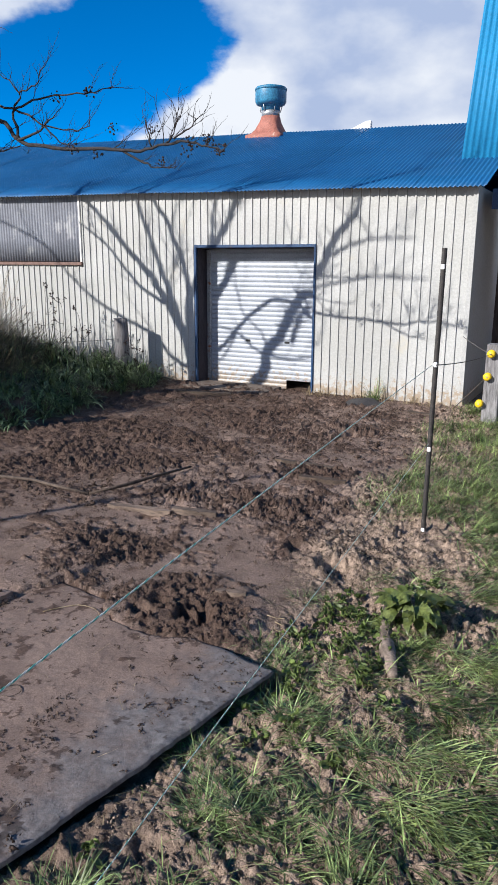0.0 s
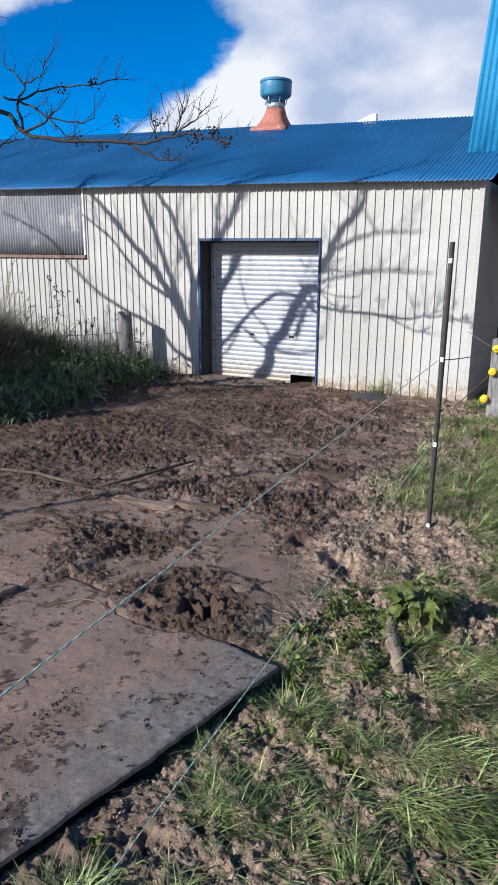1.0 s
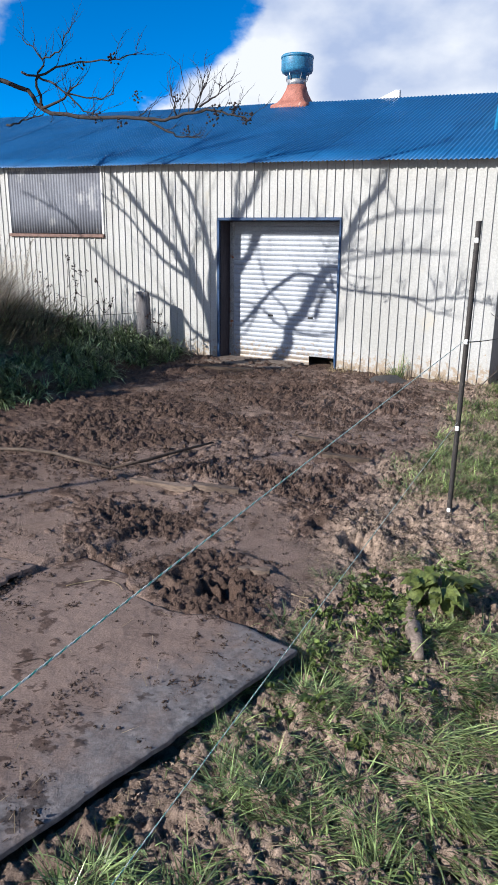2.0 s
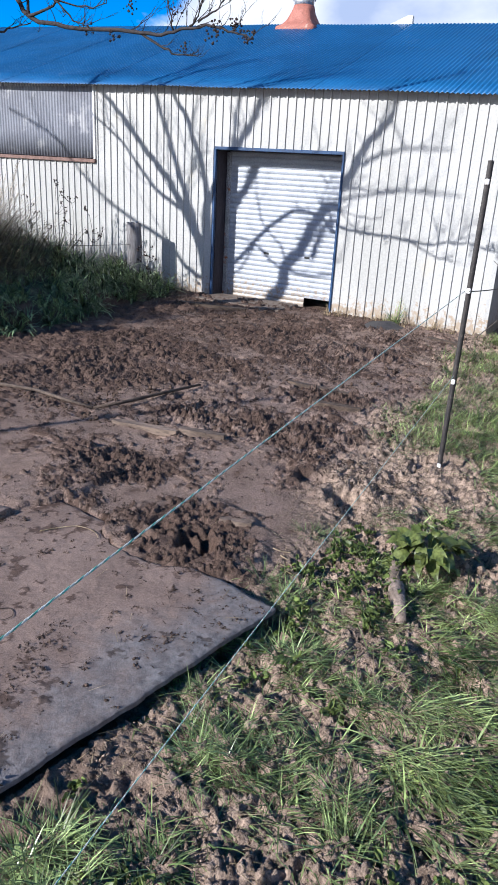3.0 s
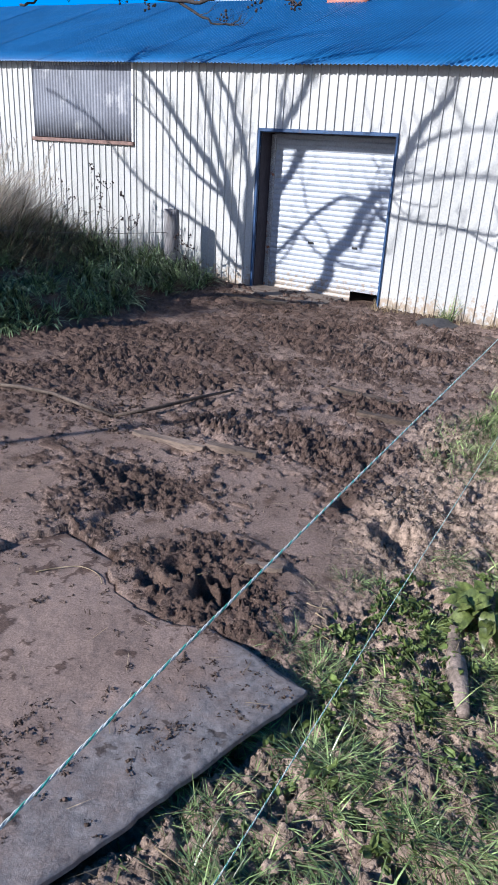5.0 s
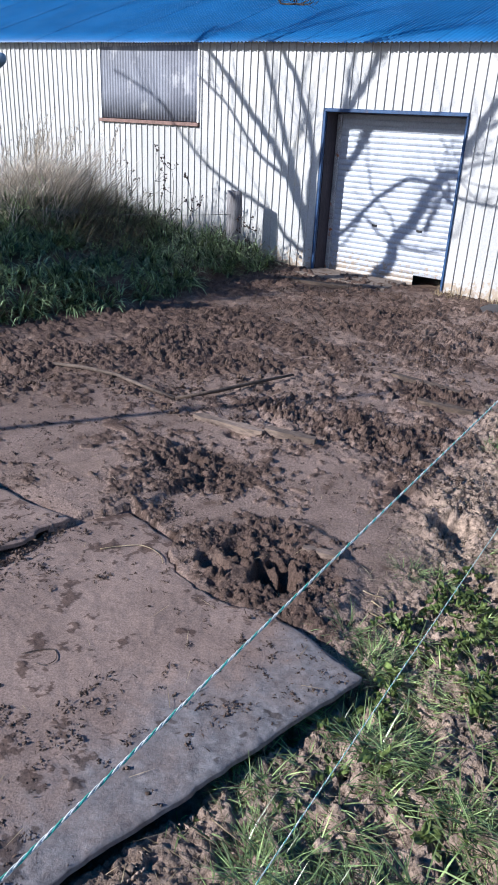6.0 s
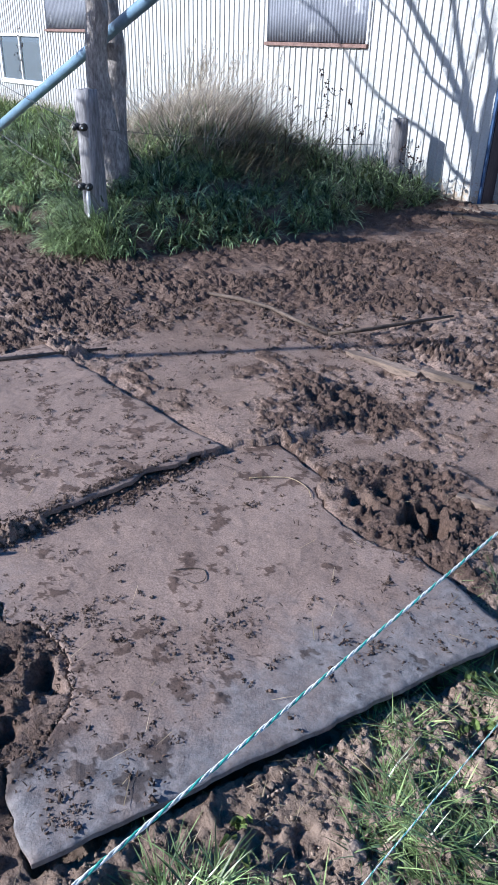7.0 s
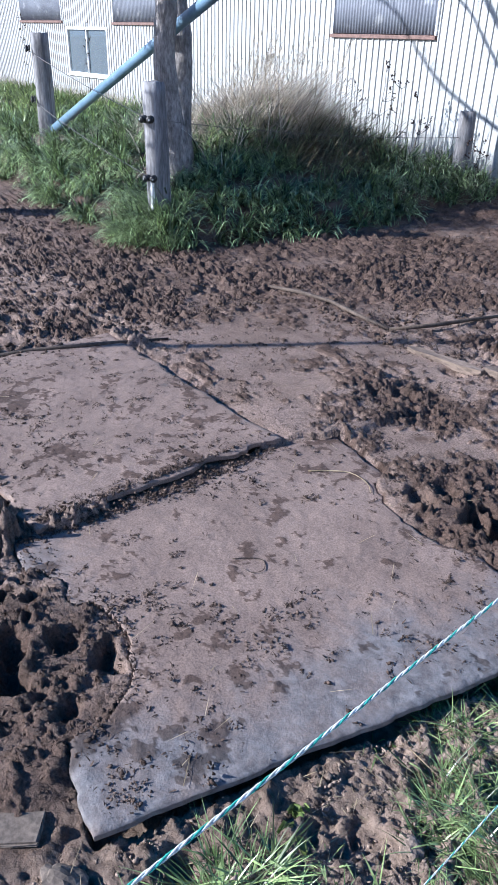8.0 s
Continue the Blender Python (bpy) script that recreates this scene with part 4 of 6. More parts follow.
def picket(at, height, lean, label):
    x, y = at
    z0 = ground_z(x, y) - 0.06
    p = empty("fence_picket", (x, y, z0), label, "fence picket", "electric fence pickets")
    top = (x + lean, y, height)
    pos = lambda z: Vector((x, y, z0)).lerp(Vector(top), (z - z0) / (height - z0))
    # Y-shaped steel section
    verts, faces = [], []
    arm = []
    for k in range(3):
        a = k * 2 * math.pi / 3 - math.pi / 2 + 0.4
        for da, r in ((-0.18, 0.0165), (0.18, 0.0165), (math.pi / 3, 0.005)):
            arm.append((math.cos(a + da) * r, math.sin(a + da) * r))
    for c in (pos(z0), pos(height)):
        verts += [(c.x + u, c.y + v, c.z) for u, v in arm]
    n = len(arm)
    for k in range(n):
        faces.append((k, (k + 1) % n, n + (k + 1) % n, n + k))
    faces += [tuple(range(n))[::-1], tuple(range(n, 2 * n))]
    keep(put_mesh("shaft", verts, faces, PICKET), p)
    for z in (1.65, 1.082, 0.56, 0.03):
        c = pos(z)
        keep(part("clip", box(c.x - 0.012, c.x + 0.011, c.y - 0.022, c.y - 0.012, c.z - 0.015, c.z + 0.015, bevel=0.004), CLIPW, None, "white clip"), p)
    return p


picket((0.346, 5.955), 1.755, 0.012, "black steel fence picket with white clips, stuck in trodden soil")
picket((0.86, -2.6), 1.755, 0.0, "black steel fence picket with white clips, holding the far rope ends")

pole = tube("gate_pole", [(-4.68, 0.55, -0.1), (-4.68, 0.55, 1.6), (-4.67, 0.55, 3.74)], [0.034, 0.032, 0.022], PIPE, None, "", 12)
tagged(pole, "slender blue-grey metal pole standing in the mud", "pole")


# ---- ropes and wires ----
def rope(a, b, sag, label, turns=24.0, thick=1.0):
    """Three twisted strands, two white and one green, between two clips."""
    a, b = Vector(a), Vector(b)
    L = (b - a).length
    r = empty("fence_rope", a, label, "rope", "polywire ropes")
    n = int(L * turns * 7)
    d = (b - a).normalized()
    s = d.cross(Vector((0, 0, 1))).normalized()
    u = s.cross(d)
    for k, mat in enumerate((ROPE_W, ROPE_W, ROPE_G)):
        pts, rad = [], []
        for i in range(n + 1):
            t = i / n
            c = a.lerp(b, t) + Vector((0, 0, -4 * sag * t * (1 - t)))
            ang = 2 * math.pi * (turns * L * t + k / 3)
            pts.append(c + (s * math.cos(ang) + u * math.sin(ang)) * 0.0020 * thick)
            rad.append(0.0021 * thick)
        v, f = tube_data(pts, rad, 5)
        keep(put_mesh("strand", v, f, mat, None, "green strand" if k == 2 else "", True), r)
    return r


rope((0.335, 5.925, 1.080), (0.845, -2.62, 1.02), 0.0, "twisted white and green electric fence rope, upper line", 30, 0.52)
rope((0.350, 5.925, 0.600), (0.875, -2.62, 0.50), 0.0, "twisted white and green electric fence rope, lower line", 36, 0.38)


def wire(a, b, sag, label, r=0.0035):
    a, b = Vector(a), Vector(b)
    pts = [a.lerp(b, i / 16) - Vector((0, 0, 4 * sag * (i / 16) * (1 - i / 16))) for i in range(17)]
    ob = tube("fence_wire", pts, [r] * 17, WIRE, None, "", 6)
    return tagged(ob, label, "wire", "fence wires")


wire((0.36, 5.93, 1.082), (0.165, 9.33, 0.765), 0.02, "thin dull fence wire from picket to corner post")
wire((0.165, 9.33, 0.765), (-0.30, 10.27, 0.84), 0.01, "thin dull fence wire tied to the shed corner")
wire((0.145, 9.33, 0.525), (-0.28, 9.95, 0.05), 0.0, "dark slack wire down to the ground", 0.006)
wire((-4.78, 5.46, 0.985), (-9.38, 6.30, 1.38), 0.03, "thin fence wire between two wooden posts", 0.004)
wire((-4.77, 5.46, 0.52), (-9.38, 6.30, 0.78), 0.04, "thin fence wire between two wooden posts", 0.004)
wire((-4.78, 5.48, 0.985), (-4.95, 9.75, 0.62), 0.05, "thin fence wire running to the short post", 0.003)


# ---- mats in the mud ----
def mud_mat(k, cx, cy, hx, hy, turn, top, ax, ay):
    rng = np.random.default_rng(20 + k)
    nx, ny = int(hx * 2 / 0.0075), int(hy * 2 / 0.0075)
    u, v = np.meshgrid(np.linspace(-hx, hx, nx + 1), np.linspace(-hy, hy, ny + 1), indexing="ij")
    edge = np.minimum(hx - np.abs(u), hy - np.abs(v))
    jag = 0.05 * fbm(u * 9 + 30 * k, v * 9, 3)
    uu, vv = u + np.where(edge < 0.01, jag * (0.4 if k == 0 else 1.6), 0), v + np.where(edge < 0.01, jag, 0)
    z = top + ax * u / hx + ay * v / hy + 0.010 * fbm(u * 3 + k * 9, v * 3, 3) + 0.006 * fbm(u * 14, v * 14 + k, 4, 0.65) + 0.003 * fbm(u * 40, v * 40, 2)
    z = z - 0.006 * np.exp(-((edge / 0.012) ** 2))
    th = 0.017
    c, s = math.cos(radians(turn)), math.sin(radians(turn))
    x, y = cx + uu * c - vv * s, cy + uu * s + vv * c
    pats = splat(x, y, -0.15 + (0.05 if k else 0.0)) * smooth_step(0.0, 0.05, edge)
    smear = smooth_step(1.55, 1.1, bite_field(x, y)) if k == 0 else 0 * u
    pats = np.maximum(pats, smear * splat(x, y, 0.0))
    z = z + pats * (0.001 + 0.012 * np.clip(0.05 + fbm(x * 45, y * 45, 3, 0.85), 0, 1))
    topv = np.stack([x, y, z], -1).reshape(-1, 3)
    botv = np.stack([x, y, z - th], -1).reshape(-1, 3)
    idx = np.arange((nx + 1) * (ny + 1)).reshape(nx + 1, ny + 1)
    q = np.stack([idx[:-1, :-1], idx[1:, :-1], idx[1:, 1:], idx[:-1, 1:]], -1).reshape(-1, 4)
    if k == 0:
        gone = bitten(x, y).ravel()
        q = q[~gone[q].any(1)]
    n = topv.shape[0]
    e = np.concatenate([q[:, [0, 1]], q[:, [1, 2]], q[:, [2, 3]], q[:, [3, 0]]])
    key = np.sort(e, 1) @ np.array([n, 1])
    _, first, count = np.unique(key, return_index=True, return_counts=True)
    rim = e[first[count == 1]]
    side = np.stack([rim[:, 1], rim[:, 0], rim[:, 0] + n, rim[:, 1] + n], -1)
    faces = np.concatenate([q, q[:, ::-1] + n, side]).tolist()
    ob = put_mesh("rubber_mat", np.concatenate([topv, botv]), faces, RUBBER, None, "", True)
    me = ob.data
    me.polygons.foreach_set("use_smooth", np.arange(len(faces)) < len(q))
    damp = me.attributes.new("wet", "FLOAT", "POINT")
    damp.data.foreach_set("value", np.tile((0.74 * np.sqrt(pats) + 0.2 * smear).ravel(), 2).astype(np.float32))
    at = me.attributes.new("bare", "FLOAT", "POINT")
    bare = np.zeros_like(u)
    if k == 0:
        bare = smooth_step(0.50, 0.0, (hx - u) + 0.5 * fbm(u * 4, v * 4 + 3)) * 0.54
        bare = np.maximum(bare, 0.4 * smooth_step(0.3, 0.0, v + hy))
    at.data.foreach_set("value", np.tile(bare.ravel(), 2).astype(np.float32))
    words = ["muddy grey rubber mat with a bare torn edge beside grass", "rubber mat under a skin of brown mud, raised edge"]
    return tagged(ob, words[k], "mat", "mats laid in the mud")


def bare_mix(m):
    """Less mud where the mat was wiped: attribute 'bare'."""
    n, l = m.node_tree.nodes, m.node_tree.links
    b = n["Principled BSDF"]
    base = b.inputs["Base Color"].links[0].from_socket
    at = n.new("ShaderNodeAttribute")
    at.attribute_name = "bare"
    geo = n.new("ShaderNodeNewGeometry")
    no = n.new("ShaderNodeTexNoise")
    no.inputs["Scale"].default_value, no.inputs["Detail"].default_value, no.inputs["Roughness"].default_value = 7, 9, 0.75
    l.new(geo.outputs["Position"], no.inputs["Vector"])
    ad = n.new("ShaderNodeMath")
    l.new(at.outputs["Fac"], ad.inputs[0])
    l.new(no.outputs["Fac"], ad.inputs[1])
    mr = n.new("ShaderNodeMapRange")
    mr.inputs["From Min"].default_value, mr.inputs["From Max"].default_value = 0.58, 1.12
    l.new(ad.outputs[0], mr.inputs["Value"])
    x = n.new("ShaderNodeMix")
    x.data_type = "RGBA"
    l.new(mr.outputs[0], x.inputs[0])
    l.new(base, x.inputs[6])
    rub = n.new("ShaderNodeValToRGB")
    rub.color_ramp.elements[0].position, rub.color_ramp.elements[0].color = 0.35, (0.066, 0.065, 0.070, 1)
    rub.color_ramp.elements[1].position, rub.color_ramp.elements[1].color = 0.65, (0.200, 0.192, 0.196, 1)
    no2 = n.new("ShaderNodeTexNoise")
    no2.inputs["Scale"].default_value, no2.inputs["Detail"].default_value, no2.inputs["Roughness"].default_value = 30, 8, 0.75
    l.new(geo.outputs["Position"], no2.inputs["Vector"])
    l.new(no2.outputs["Fac"], rub.inputs["Fac"])
    l.new(rub.outputs[0], x.inputs[7])
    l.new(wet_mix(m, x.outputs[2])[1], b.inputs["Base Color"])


bare_mix(RUBBER)
for k, row in enumerate(MATS):
    mud_mat(k, *row)


def mat_top(x, y):
    """Height of the highest mat at places, or a low value."""
    best = np.full_like(x, -9.0)
    for cx, cy, hx, hy, turn, top, ax, ay in MATS:
        c, s = math.cos(radians(turn)), math.sin(radians(turn))
        u, v = (x - cx) * c + (y - cy) * s, -(x - cx) * s + (y - cy) * c
        z = top + ax * u / hx + ay * v / hy
        best = np.maximum(best, np.where((np.abs(u) < hx - 0.01) & (np.abs(v) < hy - 0.01), z, -9))
    return np.where(bitten(x, y) & (x > -1.28), -9.0, best)


def surface(x, y):
    return np.maximum(ground_zs(x, y), mat_top(x, y))


# ---- scattered stuff: clods, straw, grass ----
def quick_mesh(name, verts, tris, mat, smooth=False):
    me = bpy.data.meshes.new(name)
    me.vertices.add(len(verts))
    me.vertices.foreach_set("co", np.asarray(verts, np.float32).ravel())
    me.loops.add(tris.size)
    me.loops.foreach_set("vertex_index", np.asarray(tris, np.int32).ravel())
    me.polygons.add(len(tris))
    me.polygons.foreach_set("loop_start", np.arange(0, tris.size, 3, dtype=np.int32))
    me.update(calc_edges=True)
    if smooth:
        me.shade_smooth()
    me.materials.append(mat)
    return new(name, me)


bm0 = bmesh.new()
bmesh.ops.create_icosphere(bm0, subdivisions=1, radius=1)
ICO_V = np.array([v.co[:] for v in bm0.verts])
ICO_F = np.array([[v.index for v in f.verts] for f in bm0.faces])
bm0.free()


OCT_V = np.array([(1, 0, 0), (-1, 0, 0), (0, 1, 0), (0, -1, 0), (0, 0, 1), (0, 0, -1)], float)
OCT_F = np.array([(0, 2, 4), (2, 1, 4), (1, 3, 4), (3, 0, 4), (2, 0, 5), (1, 2, 5), (3, 1, 5), (0, 3, 5)])


def lumps(name, x, y, size, lift, mat, label, seed, flat=0.6, sink=0.3):
    """Angular crumbs of the given sizes, heaped by lift above the surface."""
    rng = np.random.default_rng(seed)
    n = len(x)
    z = surface(x, y) + lift
    v = np.repeat(OCT_V[None], n, 0) * (1 + rng.uniform(-0.65, 0.65, (n, len(OCT_V), 1))) + rng.uniform(-0.3, 0.3, (n, len(OCT_V), 3))
    v = v * rng.uniform(0.45, 1.7, (n, 1, 3)) * np.array([1, 1, flat])
    a = rng.uniform(0, 6.3, n)
    c, s = np.cos(a)[:, None], np.sin(a)[:, None]
    t = rng.normal(0, 0.6, n)[:, None]
    vx, vy = v[..., 0] * c - v[..., 1] * s, v[..., 0] * s + v[..., 1] * c
    v = np.stack([vx, vy * np.cos(t) - v[..., 2] * np.sin(t), vy * np.sin(t) + v[..., 2] * np.cos(t)], -1) * size[:, None, None]
    v = v + np.stack([x, y, z + size * flat * (1 - 2 * sink)], -1)[:, None]
    f = (OCT_F[None] + (np.arange(n) * len(OCT_V))[:, None, None]).reshape(-1, 3)
    ob = quick_mesh(name, v.reshape(-1, 3), f, mat)
    return tagged(ob, label, "mud", kind="stuff")


def clumped(rng, n, x0, x1, y0, y1, freq, cut):
    """Places that gather in patches."""
    x, y = rng.uniform(x0, x1, n * 4), rng.uniform(y0, y1, n * 4)
    ok = fbm(x * freq + 11, y * freq + 5, 3) + rng.uniform(-0.12, 0.12, n * 4) > cut
    return x[ok][:n], y[ok][:n]


rng = np.random.default_rng(41)


def splats(rng, cx, cy, reach, lo, hi, most=40):
    """Places, sizes and heights of crumbs that stick together in ragged clumps."""
    X, Y, S, L = [], [], [], []
    for px, py in zip(cx, cy):
        k = reach * (0.25 + 1.1 * rng.random() ** 2)
        n = int(4 + most * (k / reach) * rng.uniform(0.4, 1.0))
        a = rng.uniform(0, 6.3)
        u, v = rng.normal(0, k, n), rng.normal(0, k * 0.5, n)
        X.append(px + u * math.cos(a) - v * math.sin(a))
        Y.append(py + u * math.sin(a) + v * math.cos(a))
        S.append(lo + (hi - lo) * rng.random(n) ** 2.5)
        L.append(k * 0.8 * rng.random(n) * np.exp(-((u / k) ** 2) - (v / (0.5 * k)) ** 2))
    return np.concatenate(X), np.concatenate(Y), np.concatenate(S), np.concatenate(L)


x, y = clumped(rng, 1000, -3.3, 0.2, 2.5, 5.7, 3.0, 0.02)
for x0, x1, y0, y1, n in ((-3.2, -1.4, 2.8, 4.1, 120), (-1.4, -0.4, 2.6, 3.3, 50), (-2.9, -1.3, 4.1, 5.4, 60), (-0.5, 0.1, 2.9, 4.0, 20), (-1.2, 0.0, 4.6, 5.5, 30)):
    x, y = np.append(x, rng.uniform(x0, x1, n)), np.append(y, rng.uniform(y0, y1, n))
x, y, z, up = splats(rng, x, y, 0.020, 0.0010, 0.0052, 40)
lumps("mud_crumb", x, y, z, up, CRUMB, "small dark mud crumbs trodden onto the mats", 1, flat=0.5, sink=0.45)
x, y = clumped(rng, 1500, -7.0, 0.0, 2.8, 9.9, 2.0, -0.03)
x, y = np.append(x, rng.uniform(-4.6, -2.8, 200)), np.append(y, rng.uniform(2.9, 5.4, 200))
ok = (y > 5.3) | (x < -2.8)
x, y, z, up = splats(rng, x[ok], y[ok], 0.052, 0.003, 0.017, 26)
ok = mound(x, y) < 0.22
lumps("mud_clod", x[ok], y[ok], z[ok], up[ok], CLOD, "trampled lumps of wet dark mud", 2, sink=0.5, flat=0.7)
cx, cy = [], []
for px, py, rx, ry, n in ((-0.42, 4.28, 0.36, 0.22, 150), (-0.80, 2.68, 0.50, 0.29, 120), (-1.22, 4.85, 0.34, 0.26, 130), (-1.26, 3.4, 0.06, 0.62, 420), (0.05, 5.2, 0.3, 0.25, 60), (-1.5, 5.5, 0.9, 0.12, 80), (-1.0, 4.4, 0.35, 0.1, 50), (-2.1, 2.86, 0.8, 0.08, 60), (-0.15, 3.0, 0.25, 0.4, 14)):
    a, r = rng.uniform(0, 6.3, n), np.sqrt(rng.random(n))
    cx.append(px + rx * r * np.cos(a))
    cy.append(py + ry * r * np.sin(a))
x, y, z, up = splats(rng, np.concatenate(cx), np.concatenate(cy), 0.034, 0.0012, 0.0075, 18)
lumps("heaped_clod", x, y, z, up, CRUMB, "broken clods of dark wet mud round the pits", 3, flat=0.7, sink=0.5)
x, y = clumped(rng, 2400, -0.4, 1.4, 2.2, 6.8, 3.0, -0.2)
x, y, z, up = splats(rng, x, y, 0.040, 0.0014, 0.0080, 26)
ok = (x > grass_line(y) - 0.26 * np.exp(-(((y - 5.35) / 0.6) ** 2))) & (on_mat(x, y, 0.02) < 0.5)
lumps("soil_clod", x[ok], y[ok], z[ok], up[ok], CLOD_DRY, "crumbly pale brown soil between the grass", 4, flat=0.8, sink=0.4)


def blades(name, base, length, width, az, lean, curl, mat, label, category="grass"):
    """Bent tapering blades: three segments each."""
    n = len(length)
    cur = base.copy()
    dirx, diry = np.cos(az), np.sin(az)
    px, py = -diry, dirx
    rows = []
    for k in range(4):
        w = width * (1.0, 0.9, 0.6, 0.0)[k]
        if k < 3:
            rows.append(cur + np.stack([px * w, py * w, 0 * w], -1) / 2)
            rows.append(cur - np.stack([px * w, py * w, 0 * w], -1) / 2)
        else:
            rows.append(cur)
        ang = lean + curl * (k + 0.5) / 3
        st = length / 3
        cur = cur + np.stack([dirx * np.sin(ang) * st, diry * np.sin(ang) * st, np.cos(ang) * st], -1)
    v = np.stack(rows, 1)
    tri = np.array([[0, 1, 3], [0, 3, 2], [2, 3, 5], [2, 5, 4], [4, 5, 6]])
    f = (tri[None] + (np.arange(n) * 7)[:, None, None]).reshape(-1, 3)
    ob = quick_mesh(name, v.reshape(-1, 3), f, mat)
    return tagged(ob, label, category, kind="stuff")


def tufts(rng, cx, cy, per, spread, lo, hi, lean_az=None, lean_mix=0.5):
    """Blade roots and directions of tufts at the centres cx, cy."""
    n = len(cx) * per
    tx, ty = np.repeat(cx, per), np.repeat(cy, per)
    a, r = rng.uniform(0, 2 * math.pi, n), spread * np.sqrt(rng.random(n))
    x, y = tx + r * np.cos(a), ty + r * np.sin(a)
    az = a + rng.normal(0, 0.5, n)
    if lean_az is not None:
        tuft_az = np.repeat(lean_az + rng.normal(0, 0.42, len(cx)), per)
        pick = rng.random(n) < lean_mix
        az = np.where(pick, tuft_az + rng.normal(0, 0.35, n), az)
    size = np.repeat(rng.uniform(0.55, 1.35, len(cx)), per)
    return x, y, az, rng.uniform(lo, hi, n) * size


def fence_grass():
    rng = np.random.default_rng(51)
    cx, cy = clumped(rng, 1900, -0.15, 1.9, 2.0, 7.5, 3.4, 0.04)
    d = cx - grass_line(cy)
    bare = np.exp(-(((cx - 0.28) / 0.42) ** 2) - ((cy - 5.5) / 0.65) ** 2)
    bare = np.maximum(bare, 0.9 * np.exp(-(((cx - 0.52) / 0.10) ** 2) - ((cy - 4.55) / 0.25) ** 2))
    keepers = (d > 0.03) & (rng.random(len(cx)) > 0.97 * bare) & (rng.random(len(cx)) < (0.26 + 0.70 * np.clip(d, 0, 1)) * np.where((cx < 0.7) & (cy < 4.0), 0.7, 1))
    cx, cy = cx[keepers], cy[keepers]
    x, y, az, ln = tufts(rng, cx, cy, 22, 0.05, 0.035, 0.135, lean_az=-0.3, lean_mix=0.75)
    n = len(x)
    base = np.stack([x, y, ground_zs(x, y) + 0.004], -1)
    blades("fence_grass", base, ln, rng.uniform(0.0025, 0.006, n), az, rng.uniform(0.7, 1.5, n), rng.uniform(0.1, 0.9, n), GRASS, "trodden green grass tufts beside the electric fence")
    qx, qy = clumped(rng, 110, 0.0, 0.85, 2.2, 3.9, 3.0, 0.02)
    x, y, az, ln = tufts(rng, qx, qy, 46, 0.045, 0.05, 0.15, lean_az=-0.4, lean_mix=0.3)
    n = len(x)
    base = np.stack([x, y, ground_zs(x, y)], -1)
    blades("grass_tuft", base, ln, rng.uniform(0.0025, 0.0055, n), az, rng.uniform(0.6, 1.4, n), rng.uniform(0.2, 0.9, n), GRASS_TUFT, "spreading dark green grass tufts in broken soil")
    # dense low sprays between the broken soil
    qx = np.array([0.16, 0.25, 0.41, 0.19, 0.52, 0.75, 0.10, 0.14, 0.24, 0.19, 0.27, 0.62, 0.45, -0.10, 0.15])
    qy = np.array([3.48, 3.31, 3.30, 3.46, 3.40, 3.32, 4.22, 4.14, 4.15, 4.79, 3.24, 3.75, 3.85, 6.29, 6.25])
    qx, qy = np.repeat(qx, 3) + rng.normal(0, 0.045, 3 * len(qx)), np.repeat(qy, 3) + rng.normal(0, 0.045, 3 * len(qy))
    x, y, az, ln = tufts(rng, qx, qy, 60, 0.04, 0.05, 0.13, lean_az=-0.3, lean_mix=0.25)
    n = len(x)
    base = np.stack([x, y, ground_zs(x, y) - 0.003], -1)
    blades("spray_tuft", base, ln, rng.uniform(0.002, 0.0045, n), az, rng.uniform(0.5, 1.3, n), rng.uniform(0.2, 1.0, n), GRASS_TUFT, "dense low sprays of dark green grass by the mat")
    dry = rng.random(len(cx)) < 0.8
    x, y, az, ln = tufts(rng, cx[dry], cy[dry], 6, 0.10, 0.04, 0.15, lean_az=-0.5)
    n = len(x)
    base = np.stack([x, y, ground_zs(x, y) + 0.008], -1)
    blades("dry_grass", base, ln, rng.uniform(0.0016, 0.0036, n), az, rng.uniform(1.1, 1.55, n), rng.uniform(-0.1, 0.2, n), STRAW, "flattened straw-coloured dead grass")
    # lusher, longer grass further out and along the wall's corner
    cx, cy = clumped(rng, 900, 0.40, 2.2, 1.9, 9.9, 2.8, -0.03)
    lim = np.interp(cy, [1.6, 3.0, 4.5, 6.0, 7.5, 9.9], [0.60, 0.62, 0.84, 0.66, 0.3, 0.05])
    lim = lim + 0.5 * fbm(cx * 2.5, cy * 2.5 + 3, 3)
    cx = np.where(cy > 6.8, cx - 0.6, cx)
    ok = cx > lim
    x, y, az, ln = tufts(rng, cx[ok], cy[ok], 40, 0.055, 0.09, 0.21, lean_az=-0.35, lean_mix=0.88)
    n = len(x)
    base = np.stack([x, y, ground_zs(x, y) - 0.005], -1)
    blades("long_grass", base, ln, rng.uniform(0.0035, 0.0085, n), az, rng.uniform(0.6, 1.3, n), rng.uniform(0.3, 1.3, n), GRASS, "long flopped green grass")
    # the same paddock grass going on beyond the fence
    cx = np.concatenate([rng.uniform(-0.4, 3.6, 260), rng.uniform(1.7, 3.6, 260)])
    cy = np.concatenate([rng.uniform(-1.2, 2.1, 260), rng.uniform(2.0, 9.5, 260)])
    x, y, az, ln = tufts(rng, cx, cy, 24, 0.09, 0.06, 0.17, lean_az=-0.2, lean_mix=0.7)
    n = len(x)
    base = np.stack([x, y, ground_zs(x, y) - 0.003], -1)
